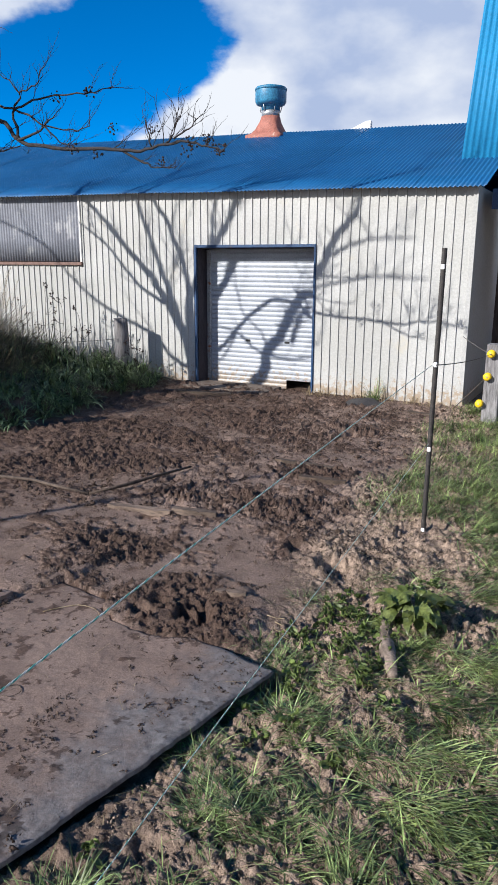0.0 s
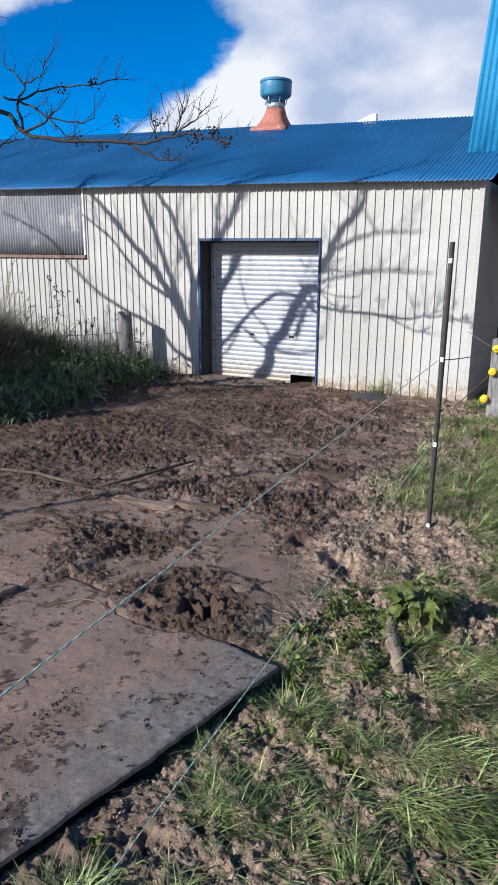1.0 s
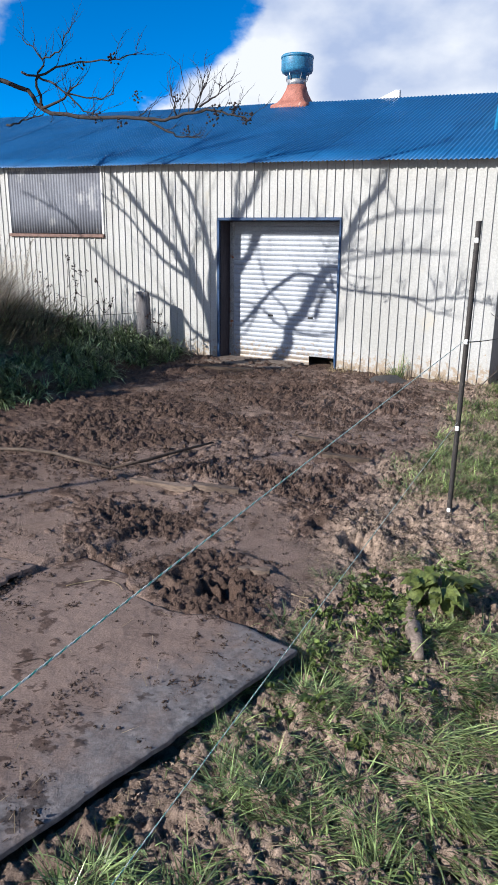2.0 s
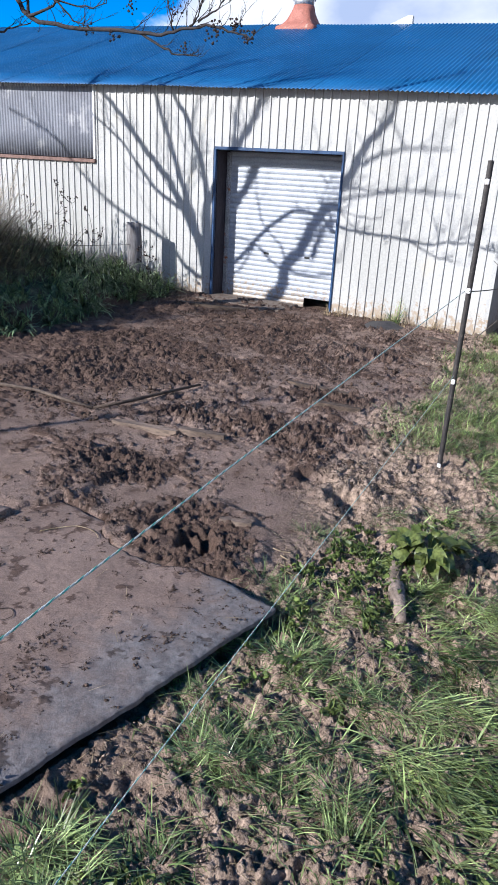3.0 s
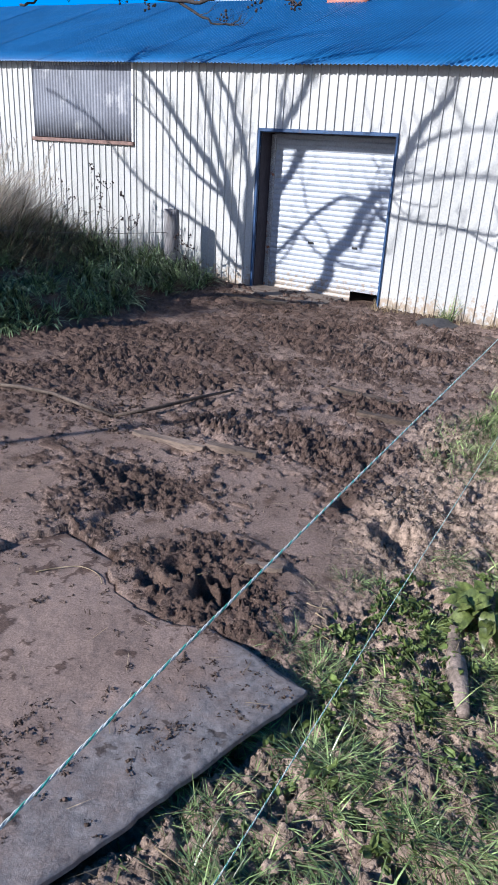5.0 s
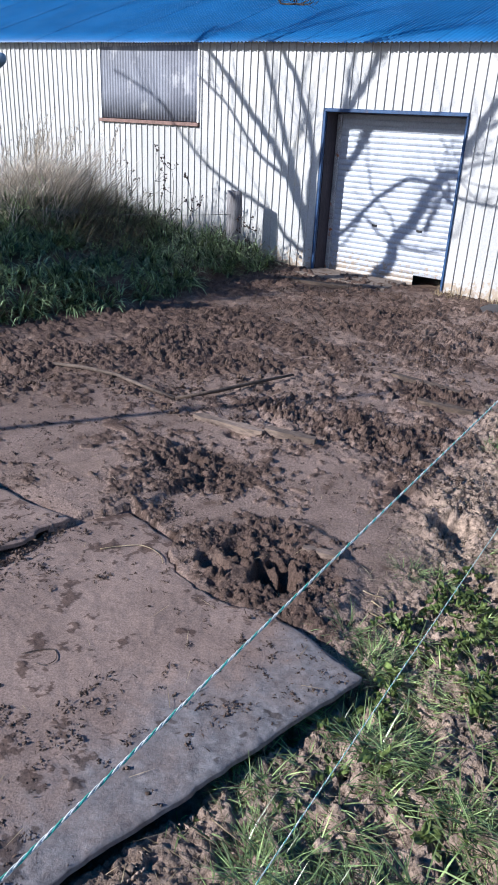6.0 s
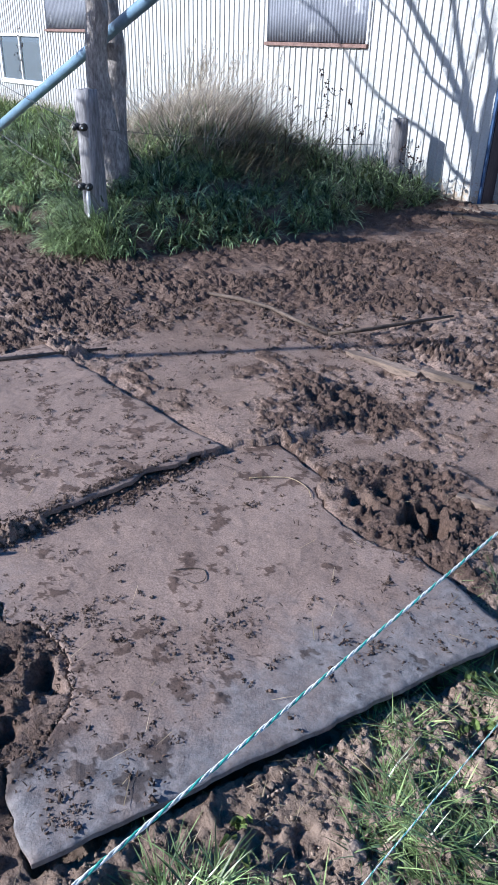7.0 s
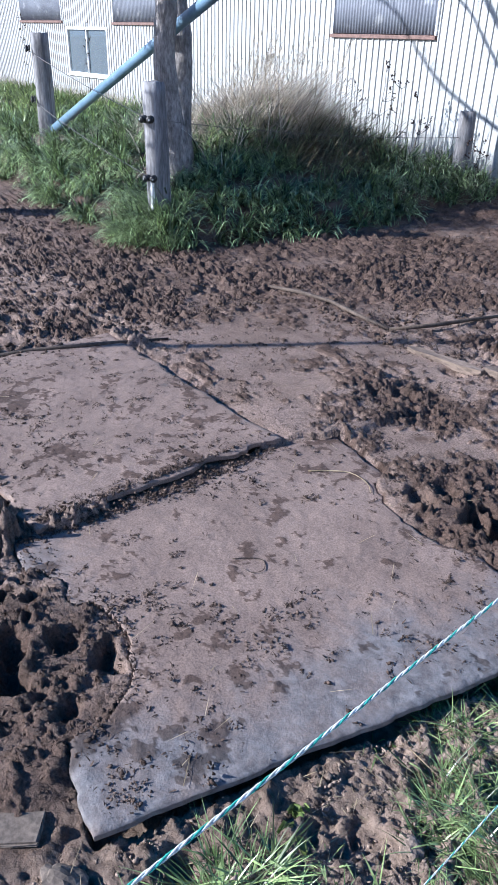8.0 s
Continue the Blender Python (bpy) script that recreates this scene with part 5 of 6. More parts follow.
    blades("paddock_grass", base, ln, rng.uniform(0.0035, 0.0075, n), az, rng.uniform(0.6, 1.4, n), rng.uniform(0.0, 0.6, n), GRASS, "short green paddock grass")


def corner_grass():
    rng = np.random.default_rng(55)
    cx, cy = rng.uniform(-0.45, 1.4, 1200), rng.uniform(6.1, 10.1, 1200)
    d = cx - grass_line(cy) + 0.5 * fbm(cx * 2.2, cy * 2.2)
    ok = (d > 0.08) & (rng.random(1200) < 0.30 + 1.8 * np.clip(d - 0.08, 0, 1))
    x, y, az, ln = tufts(rng, cx[ok], cy[ok], 30, 0.07, 0.05, 0.17, lean_az=-0.5, lean_mix=0.6)
    n = len(x)
    base = np.stack([x, y, ground_zs(x, y) - 0.005], -1)
    blades("corner_grass", base, ln, rng.uniform(0.003, 0.006, n), az, rng.uniform(0.3, 1.1, n), rng.uniform(0.2, 1.2, n), GRASS, "short green grass towards the shed corner")


def bank_grass():
    rng = np.random.default_rng(61)
    cx, cy = rng.uniform(-12, -3.9, 1900), rng.uniform(5.2, 10.2, 1900)
    m = mound(cx, cy)
    ok = (m > 0.0) & ((cx > -8.5) | (rng.random(1900) < 0.6)) & ((fbm(cx * 2.6, cy * 2.6 + 17, 3) > -0.12) | (m < 0.45))
    cx, cy, m = cx[ok], cy[ok], m[ok]
    x, y, az, ln = tufts(rng, cx, cy, 44, 0.055, 0.16, 0.44, lean_az=-0.9, lean_mix=0.7)
    n = len(x)
    edge = np.clip(mound(x, y) * 2.5, 0.8, 1) * (0.62 + 1.5 * np.clip(fbm(x * 2.0, y * 2.0 + 31, 3) + 0.22, 0, 0.6))
    base = np.stack([x, y, ground_zs(x, y) - 0.01], -1)
    blades("bank_grass", base, ln * edge, rng.uniform(0.008, 0.022, n), az, rng.uniform(0.15, 0.9, n), rng.uniform(0.9, 2.2, n), GRASS_DARK, "lush green grass hanging over the bank")
    # paddock grass going on along the shed
    cx, cy = rng.uniform(-21, -9.5, 620), rng.uniform(6.2, 10.2, 620)
    x, y, az, ln = tufts(rng, cx, cy, 26, 0.16, 0.12, 0.34, lean_az=-0.9, lean_mix=0.5)
    n = len(x)
    base = np.stack([x, y, ground_zs(x, y) - 0.01], -1)
    blades("shed_grass", base, ln, rng.uniform(0.012, 0.024, n), az, rng.uniform(0.1, 0.8, n), rng.uniform(0.5, 1.6, n), GRASS, "green grass along the foot of the long shed")
    # a thick tuft round the foot of the near post
    cx, cy = rng.normal(-4.85, 0.22, 60), rng.normal(5.38, 0.10, 60)
    x, y, az, ln = tufts(rng, cx, cy, 40, 0.05, 0.2, 0.46, lean_az=-1.2, lean_mix=0.7)
    n = len(x)
    base = np.stack([x, y, ground_zs(x, y) - 0.01], -1)
    blades("post_grass", base, ln, rng.uniform(0.006, 0.013, n), az, rng.uniform(0.05, 0.5, n), rng.uniform(0.8, 2.2, n), GRASS_DARK, "tall green grass round the foot of a fence post")
    # dead stalks on the hump
    cx = rng.normal(-6.75, 0.85, 760)
    cy = rng.normal(8.0, 0.5, 760)
    ok = (mound(cx, cy) > 0.3) & (cy < 9.9) & (cx < -4.7)
    cx, cy = cx[ok], cy[ok]
    dark = cx + 0.25 * (cy - 8.15) + rng.normal(0, 0.2, len(cx)) > -5.95
    for name, pick, mat, lo, hi, words in (("dead_stalk", ~dark, DRYGRASS, 0.3, 0.95, "tall bleached dead grass heaped on the bank"), ("matted_stalk", dark, OLIVE, 0.3, 0.7, "matted dark olive dead growth on the bank")):
        x, y, az, ln = tufts(rng, cx[pick], cy[pick], 17, 0.11, lo, hi, lean_az=0.95, lean_mix=0.6)
        n = len(x)
        base = np.stack([x, y, ground_zs(x, y) - 0.01], -1)
        blades(name, base, ln, rng.uniform(0.006, 0.014, n), az, rng.uniform(0.45, 1.5, n), rng.uniform(0.0, 0.9, n), mat, words)
    # feathery seed plumes above them
    cx, cy = rng.normal(-6.7, 0.5, 60), rng.normal(8.2, 0.4, 60)
    top = rng.uniform(0.6, 1.0, 60)
    for name, per, lo, hi, wid in (("seed_plume", 46, 0.03, 0.10, 0.006), ("plume_stalk", 1, 1, 1, 0.005)):
        n = 60 * per
        k = np.repeat(np.arange(60), per)
        up = rng.uniform(0.62, 1.0, n) if per > 1 else np.zeros(n)
        lean = 0.28 * top[k]
        base = np.stack([cx[k] + lean * up**2, cy[k], ground_zs(cx, cy)[k] + top[k] * up], -1)
        ln = rng.uniform(lo, hi, n) * (top[k] if per == 1 else 1)
        blades(name, base, ln, np.full(n, wid), np.zeros(n) if per == 1 else rng.uniform(0, 6.3, n), np.full(n, 0.05) if per == 1 else rng.uniform(0.3, 1.2, n), np.full(n, 0.45), DRYGRASS, "feathery bleached seed plume of tall grass" if per > 1 else "thin pale stalk of tall dead grass")
    # fringe along the wall, far left
    cx, cy = rng.uniform(-21, -5.0, 330), rng.uniform(9.3, 10.15, 330)
    x, y, az, ln = tufts(rng, cx, cy, 16, 0.10, 0.2, 0.5)
    n = len(x)
    base = np.stack([x, y, ground_zs(x, y) - 0.01], -1)
    blades("wall_stalk", base, ln, rng.uniform(0.004, 0.008, n), az, rng.uniform(0.05, 0.5, n), rng.uniform(0.2, 1.0, n), DRYGRASS, "thin dead stalks along the foot of the wall")
    cx, cy = rng.uniform(-2.2, -0.3, 46), rng.uniform(10.05, 10.24, 46)
    x, y, az, ln = tufts(rng, cx, cy, 10, 0.05, 0.05, 0.16)
    n = len(x)
    base = np.stack([x, y, ground_zs(x, y) - 0.005], -1)
    blades("wall_weed", base, ln, rng.uniform(0.003, 0.006, n), az, rng.uniform(0.1, 0.8, n), rng.uniform(0.2, 1.0, n), STRAW, "small dry weeds at the foot of the white wall")
    cx, cy = np.array([-1.36, -1.30, -1.33]), np.array([10.12, 10.1, 10.16])
    x, y, az, ln = tufts(rng, cx, cy, 34, 0.06, 0.14, 0.30)
    n = len(x)
    base = np.stack([x, y, ground_zs(x, y) - 0.005], -1)
    blades("grass_tuft", base, ln, rng.uniform(0.004, 0.008, n), az, rng.uniform(0.1, 0.6, n), rng.uniform(0.3, 1.2, n), GRASS, "green grass tuft at the foot of the white wall")


def straw_bits():
    rng = np.random.default_rng(71)
    x = np.concatenate([rng.uniform(-4, 0.3, 420), rng.normal(0.25, 0.35, 420)])
    y = np.concatenate([rng.uniform(2.6, 9.5, 420), rng.normal(5.2, 0.8, 420)])
    n = len(x)
    base = np.stack([x, y, surface(x, y) + 0.006], -1)
    blades("straw", base, rng.uniform(0.02, 0.12, n), rng.uniform(0.0012, 0.0028, n), rng.uniform(0, 6.3, n), np.full(n, 1.56), rng.uniform(-0.02, 0.03, n), STRAW, "loose bits of straw trodden into the mud", "straw")


def soil_fibres():
    """Short dry fibres and rotted grass trodden into the bare soil."""
    rng = np.random.default_rng(73)
    x = np.concatenate([rng.normal(0.25, 0.34, 4200), rng.uniform(0.0, 1.2, 3600)])
    y = np.concatenate([rng.normal(5.3, 0.55, 4200), rng.uniform(2.4, 5.0, 3600)])
    ok = (x > grass_line(y) - 0.25) & (on_mat(x, y, 0.02) < 0.5)
    x, y = x[ok], y[ok]
    n = len(x)
    base = np.stack([x, y, ground_zs(x, y) + 0.004], -1)
    pick = rng.random(n) < 0.45
    for name, sel, mat, words in (("soil_fibre", pick, STRAW, "fine dry straw fibres trodden into bare soil"), ("rotted_fibre", ~pick, OLIVE, "dark rotted grass fibres trodden into bare soil")):
        k = int(sel.sum())
        blades(name, base[sel], rng.uniform(0.015, 0.06, k), rng.uniform(0.0012, 0.003, k), rng.uniform(0, 6.3, k), rng.uniform(1.1, 1.6, k), rng.uniform(-0.1, 0.5, k), mat, words, "straw")


def mud_fibres():
    """Ragged scraps of mud and old straw that stand out of the churned places."""
    rng = np.random.default_rng(77)
    X, Y = [], []
    for px, py, rx, ry, n in ((-0.42, 4.28, 0.36, 0.22, 1100), (-0.80, 2.68, 0.5, 0.3, 1500), (-1.22, 4.85, 0.32, 0.24, 900), (-1.29, 3.15, 0.08, 0.5, 700), (0.1, 5.2, 0.4, 0.5, 1500), (-2.1, 2.86, 0.8, 0.08, 600)):
        t, r = rng.uniform(0, 6.3, n), np.sqrt(rng.random(n))
        X.append(px + rx * r * np.cos(t))
        Y.append(py + ry * r * np.sin(t))
    qx, qy = clumped(rng, 2600, -3.3, 0.2, 2.5, 5.8, 3.0, 0.06)
    wx, wy = clumped(rng, 9000, -6.0, 0.0, 5.4, 9.8, 2.0, 0.0)
    ok = mound(wx, wy) < 0.02
    x, y = np.concatenate(X + [qx, wx[ok]]), np.concatenate(Y + [qy, wy[ok]])
    n = len(x)
    base = np.stack([x, y, surface(x, y) + 0.001], -1)
    size = np.where(y > 5.4, 1.7, 0.75)
    blades("mud_scrap", base, size * rng.uniform(0.008, 0.034, n), size * rng.uniform(0.002, 0.008, n), rng.uniform(0, 6.3, n), rng.uniform(0.7, 1.5, n), rng.uniform(-0.3, 1.2, n), CLOD, "ragged scraps of mud and rotted straw", "mud")


mud_fibres()
soil_fibres()
fence_grass()
corner_grass()
bank_grass()
straw_bits()


# ---- small weeds and the dock plant ----
def leaf_data(length, width, droop, fold=0.25, n=6):
    verts, faces = [], []
    for i in range(n + 1):
        t = i / n
        w = width * (math.sin(math.pi * min(1, t * 0.92 + 0.06)) ** 0.75) * (1 - 0.25 * t)
        x, z = length * t, -droop * t * t * length + 0.02 * math.sin(t * 9)
        for side in (-1, -0.5, 0, 0.5, 1):
            verts.append((x, side * w / 2, z + abs(side) * fold * w * 0.5 + 0.006 * math.sin(t * 17 + side * 4)))
    for i in range(n):
        for k in range(4):
            a = i * 5 + k
            faces.append((a, a + 1, a + 6, a + 5))
    return verts, faces


def dock_plant():
    rng = random.Random(8)
    x, y = 0.60, 4.75
    z = ground_z(x, y)
    plant = empty("dock_plant", (x, y, z), "broad-leaved green dock plant growing beside a log", "plant")
    for k in range(26):
        a = rng.uniform(0, 2 * math.pi)
        L = rng.uniform(0.08, 0.15)
        v, f = leaf_data(L, L * rng.uniform(0.55, 0.72), rng.uniform(0.3, 0.9))
        out = rng.uniform(0.03, 0.10)
        lift = rng.uniform(0.04, 0.13)
        m = Matrix.Translation((x + out * math.cos(a), y + 0.7 * out * math.sin(a), z + lift)) @ pose(0, 0, 0, rng.uniform(-25, 25), rng.uniform(-45, 5), math.degrees(a))
        leaf = keep(put_mesh("leaf", [m @ Vector(p) for p in v], f, LEAF, None, "", True), plant)
        tip = m @ Vector((0, 0, 0))
        keep(tube("stem", [(x, y, z - 0.01), ((x + tip.x) / 2, (y + tip.y) / 2, (z + tip.z) / 2 + 0.02), tip], [0.004, 0.0035, 0.003], LEAF, None, "", 5), plant)


dock_plant()


def weed_leaves():
    """Many small round and lobed leaves low in the grass."""
    rng = np.random.default_rng(81)
    cx = np.concatenate([rng.normal(0.32, 0.16, 34), rng.uniform(0.1, 1.5, 66), rng.normal(0.24, 0.06, 7)])
    cy = np.concatenate([rng.normal(4.5, 0.20, 34), rng.uniform(2.3, 5.2, 66), rng.normal(3.85, 0.25, 7)])
    ok = cx > grass_line(cy) + 0.02
    cx, cy = cx[ok], cy[ok]
    V, F = [], []
    for px, py in zip(cx, cy):
        for _ in range(7):
            L = rng.uniform(0.018, 0.05)
            v, f = leaf_data(L, L * rng.uniform(0.4, 0.8), rng.uniform(0, 0.8), n=3)
            a = rng.uniform(0, 360)
            qx, qy = px + rng.normal(0, 0.03), py + rng.normal(0, 0.03)
            m = Matrix.Translation((qx, qy, ground_z(qx, qy) + rng.uniform(0.008, 0.045))) @ pose(0, 0, 0, rng.uniform(-30, 30), rng.uniform(-50, 10), a)
            o = len(V)
            V += [m @ Vector(p) for p in v]
            F += [tuple(i + o for i in q) for q in f]
    ob = put_mesh("weed_leaf", V, F, LEAF_SMALL, None, "", True)
    tagged(ob, "small bright green weed leaves among trodden grass", "weeds", kind="stuff")


weed_leaves()


def dead_weed(x, y, height, seed):
    rng = random.Random(seed)
    z = ground_z(x, y) - 0.02
    w = empty("dead_weed", (x, y, z), "dead branching weed stalk with dark seed heads against the wall", "weed", "dead weeds by the wall")
    pts = [Vector((x + 0.03 * math.sin(i * 1.3 + seed) * i / 6, y, z + height * i / 6)) for i in range(7)]
    keep(tube("stalk", pts, [0.006 - 0.0006 * i for i in range(7)], TWIG, None, "", 5), w)
    V, F = [], []
    for k in range(9):
        i = rng.randint(2, 6)
        p = pts[i]
        a = rng.uniform(0, 6.3)
        q = p + Vector((math.cos(a) * rng.uniform(0.06, 0.2), math.sin(a) * 0.05, rng.uniform(0.03, 0.16)))
        keep(tube("side_stalk", [p, (p + q) / 2 + Vector((0, 0, -0.015)), q], [0.003, 0.0025, 0.002], TWIG, None, "", 4), w)
        for _ in range(5):
            c = q + Vector((rng.uniform(-0.03, 0.03), rng.uniform(-0.02, 0.02), rng.uniform(-0.03, 0.03)))
            o, r = len(V), rng.uniform(0.006, 0.014)
            V += [c + Vector(p2) * r for p2 in ICO_V.tolist()]
            F += [tuple(i2 + o for i2 in f2) for f2 in ICO_F.tolist()]
    tagged(keep(put_mesh("seed_head", V, F, SEED, None, "dark seed heads"), w), kind="stuff")


for wx, wy, wh, ws in ((-6.12, 9.6, 0.98, 1), (-5.85, 9.65, 0.85, 2), (-5.48, 9.6, 0.72, 3), (-6.55, 9.55, 0.75, 4), (-4.6, 9.7, 0.45, 5), (-16.9, 9.2, 1.5, 6), (-13.9, 9.3, 1.3, 7)):
    dead_weed(wx, wy, wh, ws)


# ---- wood, sticks and sheet lying about ----
def high(x, y):
    """The highest ground within three centimetres."""
    o = np.array([-0.03, 0, 0.03, 0, 0]), np.array([0, 0, 0, -0.03, 0.03])
    return float(surface(x + o[0], y + o[1]).max())


def lying(name, pts, radii, mat, label, category, seed=1, lift=0.5):
    rng = random.Random(seed)
    P = []
    for (x, y), r in zip(pts, radii):
        P.append((x, y, high(x, y) + r * lift))
    zs = [p[2] for p in P]
    for i in range(1, len(P) - 1):
        P[i] = (P[i][0], P[i][1], (zs[i - 1] + 2 * zs[i] + zs[i + 1]) / 4)
    v, f = tube_data(P, radii, 9, 0.10, rng)
    return tagged(put_mesh(name, v, f, mat, None, "", True), label, category)


lying("log", [(0.445, 4.82), (0.475, 4.72), (0.52, 4.56), (0.575, 4.40), (0.65, 4.22)], [0.022, 0.036, 0.030, 0.038, 0.020], LOG_WOOD, "short grey weathered log lying in grass beside a dock plant", "log", 3, 0.15)
lying("stick", [(-3.05, 5.40), (-2.8, 5.47), (-2.54, 5.52), (-2.25, 5.49), (-1.96, 5.48)], [0.010, 0.014, 0.013, 0.013, 0.010], LATH, "long muddy bark-covered stick lying in mud", "stick", 4, 1.3)
lying("stick", [(-3.05, 2.95), (-2.93, 3.25), (-2.84, 3.55), (-2.71, 3.90), (-2.60, 4.28)], [0.010, 0.015, 0.014, 0.013, 0.008], STICK, "dark wet stick lying along a mat's edge", "stick", 7, 0.7)
lying("stick", [(-1.95, 5.48), (-1.87, 5.78), (-1.80, 6.1), (-1.70, 6.46)], [0.010, 0.013, 0.012, 0.008], STICK, "dark wet stick half buried in mud", "stick", 5, 1.8)


def plank(a, b, width, thick, mat, label, seed=0):
    """A worn flat board between two places on the ground."""
    rng = random.Random(seed)
    A, B = Vector((*a, 0)), Vector((*b, 0))
    A.z, B.z = high(*a) + 0.003, high(*b) + 0.003
    d = (B - A).normalized()
    s = d.cross(Vector((0, 0, 1))).normalized() * width / 2
    bm = bmesh.new()
    rows = []
    n = 8
    for i in range(n + 1):
        c = A.lerp(B, i / n)
        w = s * (1 + rng.uniform(-0.15, 0.15)) * (0.75 if i in (0, n) else 1)
        j = rng.uniform(-0.003, 0.003)
        rows.append([bm.verts.new(c + w + Vector((0, 0, -0.02))), bm.verts.new(c + w + Vector((0, 0, thick + j))), bm.verts.new(c - w + Vector((0, 0, thick - j))), bm.verts.new(c - w + Vector((0, 0, -0.02)))])
    for p, q in zip(rows, rows[1:]):
        for k in range(4):
            bm.faces.new((p[k], q[k], q[(k + 1) % 4], p[(k + 1) % 4]))
    bm.faces.new(rows[0])
    bm.faces.new(rows[-1][::-1])
    return tagged(part("plank", bm, mat), label, "plank", "boards in the mud")


plank((-1.69, 5.37), (-1.21, 5.42), 0.055, 0.022, WOOD_GREY, "short pale worn board pressed into mud", 1)
plank((-1.22, 5.46), (-0.93, 5.54), 0.055, 0.030, WOOD_GREY, "pale grey weathered board end lying on mud", 2)
plank((-0.36, 4.535), (-0.21, 4.585), 0.036, 0.012, WOOD_GREY, "small pale chip of wood by a mud hole", 3)
plank((-0.80, 6.62), (-0.44, 6.70), 0.06, 0.015, STICK, "dark strip of wood sunk in mud", 4)
plank((-1.22, 7.09), (-0.63, 7.01), 0.06, 0.015, STICK, "thin muddy lath across the yard", 5)
plank((-3.9, 9.42), (-3.05, 9.62), 0.10, 0.018, STICK, "dark muddy board half buried before the roller door", 6)
plank((-0.75, 9.66), (-0.40, 9.60), 0.09, 0.015, STICK, "dark board by the foot of the wall", 7)
bm = bmesh.new()
prev = None
for i in range(7):
    t = i / 6
    xx = -1.56 + 0.42 * t
    h = 0.02 + 0.07 * math.sin(math.pi * t) + 0.01 * math.sin(i * 2.1)
    row = [bm.verts.new((xx, 9.72 - 0.03 * math.sin(i), -0.01)), bm.verts.new((xx, 9.82, h)), bm.verts.new((xx + 0.02, 9.97, h * 0.8)), bm.verts.new((xx, 10.05, -0.01))]
    if prev:
        for k in range(3):
            bm.faces.new((prev[k], row[k], row[k + 1], prev[k + 1]))
    prev = row
tagged(part("plastic_sheet", bm, FELT, None, "", True), "crumpled black plastic sheet at the foot of the wall", "sheet")


bm = bmesh.new()
add_box(bm, -0.04, 0.04, -0.06, 0.06, 0, 0.014, 0.004)
bmesh.ops.subdivide_edges(bm, edges=bm.edges[:], cuts=1, use_grid_fill=True)
stone_rng = random.Random(5)
for v in bm.verts:
    v.co += Vector([stone_rng.uniform(-0.003, 0.003) for _ in range(3)])
stone = part("flat_stone", bm, CONCRETE)
stone.matrix_world = pose(-0.245, 2.45, high(-0.245, 2.45) - 0.004, 3, -4, -35)
tagged(stone, "flat muddy paving stone beside the torn rubber mat", "stone")


def thin_line(name, pts, r, mat, label, category, lift=0.004):
    """A thin crooked root or twine lying on the mud."""
    P = [Vector((x, y, high(x, y) + lift)) for x, y in pts]
    line = []
    for i in range(len(P) - 1):
        for k in range(4):
            t = k / 4
            p0, p1, p2, p3 = P[max(i - 1, 0)], P[i], P[i + 1], P[min(i + 2, len(P) - 1)]
            line.append(0.5 * ((2 * p1) + (p2 - p0) * t + (2 * p0 - 5 * p1 + 4 * p2 - p3) * t * t + (3 * p1 - p0 - 3 * p2 + p3) * t**3))
    line.append(P[-1])
    n = len(line) - 1
    v, f = tube_data(line, [r * (1 - 0.5 * i / n) for i in range(n + 1)], 6)
    return tagged(put_mesh(name, v, f, mat, None, "", True), label, category)


thin_line("root", [(-1.01, 4.00), (-0.97, 4.06), (-0.90, 4.13), (-0.80, 4.13), (-0.74, 4.09)], 0.0028, STRAW, "thin pale root lying across the mud", "root")
thin_line("twine", [(-0.72, 3.40), (-0.69, 3.45), (-0.65, 3.48), (-0.61, 3.45), (-0.62, 3.41), (-0.655, 3.40)], 0.0022, STICK, "dark curled bit of twine on the mat", "twine")
for sx, sy, turn in ((0.02, 4.44, 20), (0.06, 4.41, 5), (0.10, 4.40, -12), (0.05, 4.37, 30), (0.13, 4.37, -30), (-0.03, 4.46, 48), (0.09, 4.34, 12)):
    c, d = math.cos(radians(turn - 25)), math.sin(radians(turn - 25))
    tagged(thin_line("splinter", [(sx, sy), (sx + 0.04 * c, sy + 0.04 * d), (sx + 0.085 * c, sy + 0.085 * d)], 0.0032, STRAW, "pale splinter of dry stalk on trodden soil", "splinter"), group="dry splinters")


def rock(name, at, size, mat, label, seed):
    """An angular weathered lump, sunk a little into the ground."""
    bm = bmesh.new()
    bmesh.ops.create_icosphere(bm, subdivisions=3, radius=1)
    for v in bm.verts:
        k = 1 + 0.35 * noise.noise(v.co * 1.4 + Vector((seed, 0, 0))) + 0.14 * noise.noise(v.co * 4 + Vector((0, seed, 0)))
        v.co = Vector((v.co.x * size[0], v.co.y * size[1], v.co.z * size[2])) * k
    ob = part(name, bm, mat)
    ob.matrix_world = pose(at[0], at[1], high(*at) + 0.25 * size[2], 14, -10, 30 * seed)
    return tagged(ob, label, "stone")


rock("pale_stone", (0.405, 3.47), (0.030, 0.024, 0.045), CLOD_DRY, "upright pale lump of dry soil among grass", 2)
rock("pale_stone", (0.32, 3.15), (0.035, 0.03, 0.022), CLOD_DRY, "flat grey stone in broken soil", 5)
rock("dark_stone", (-0.07, 2.49), (0.06, 0.04, 0.022), CONCRETE, "flat muddy stone beside the torn rubber mat", 7)


# ---- the tree, its shadow-casting limbs and the leaning pipe ----
def lit_from(X, Z, d, plane=W):
    """The place d metres before the wall whose shadow falls at X, Z on it."""
    return Vector((X - 0.59 * d, plane - d, Z + 0.59 * d))


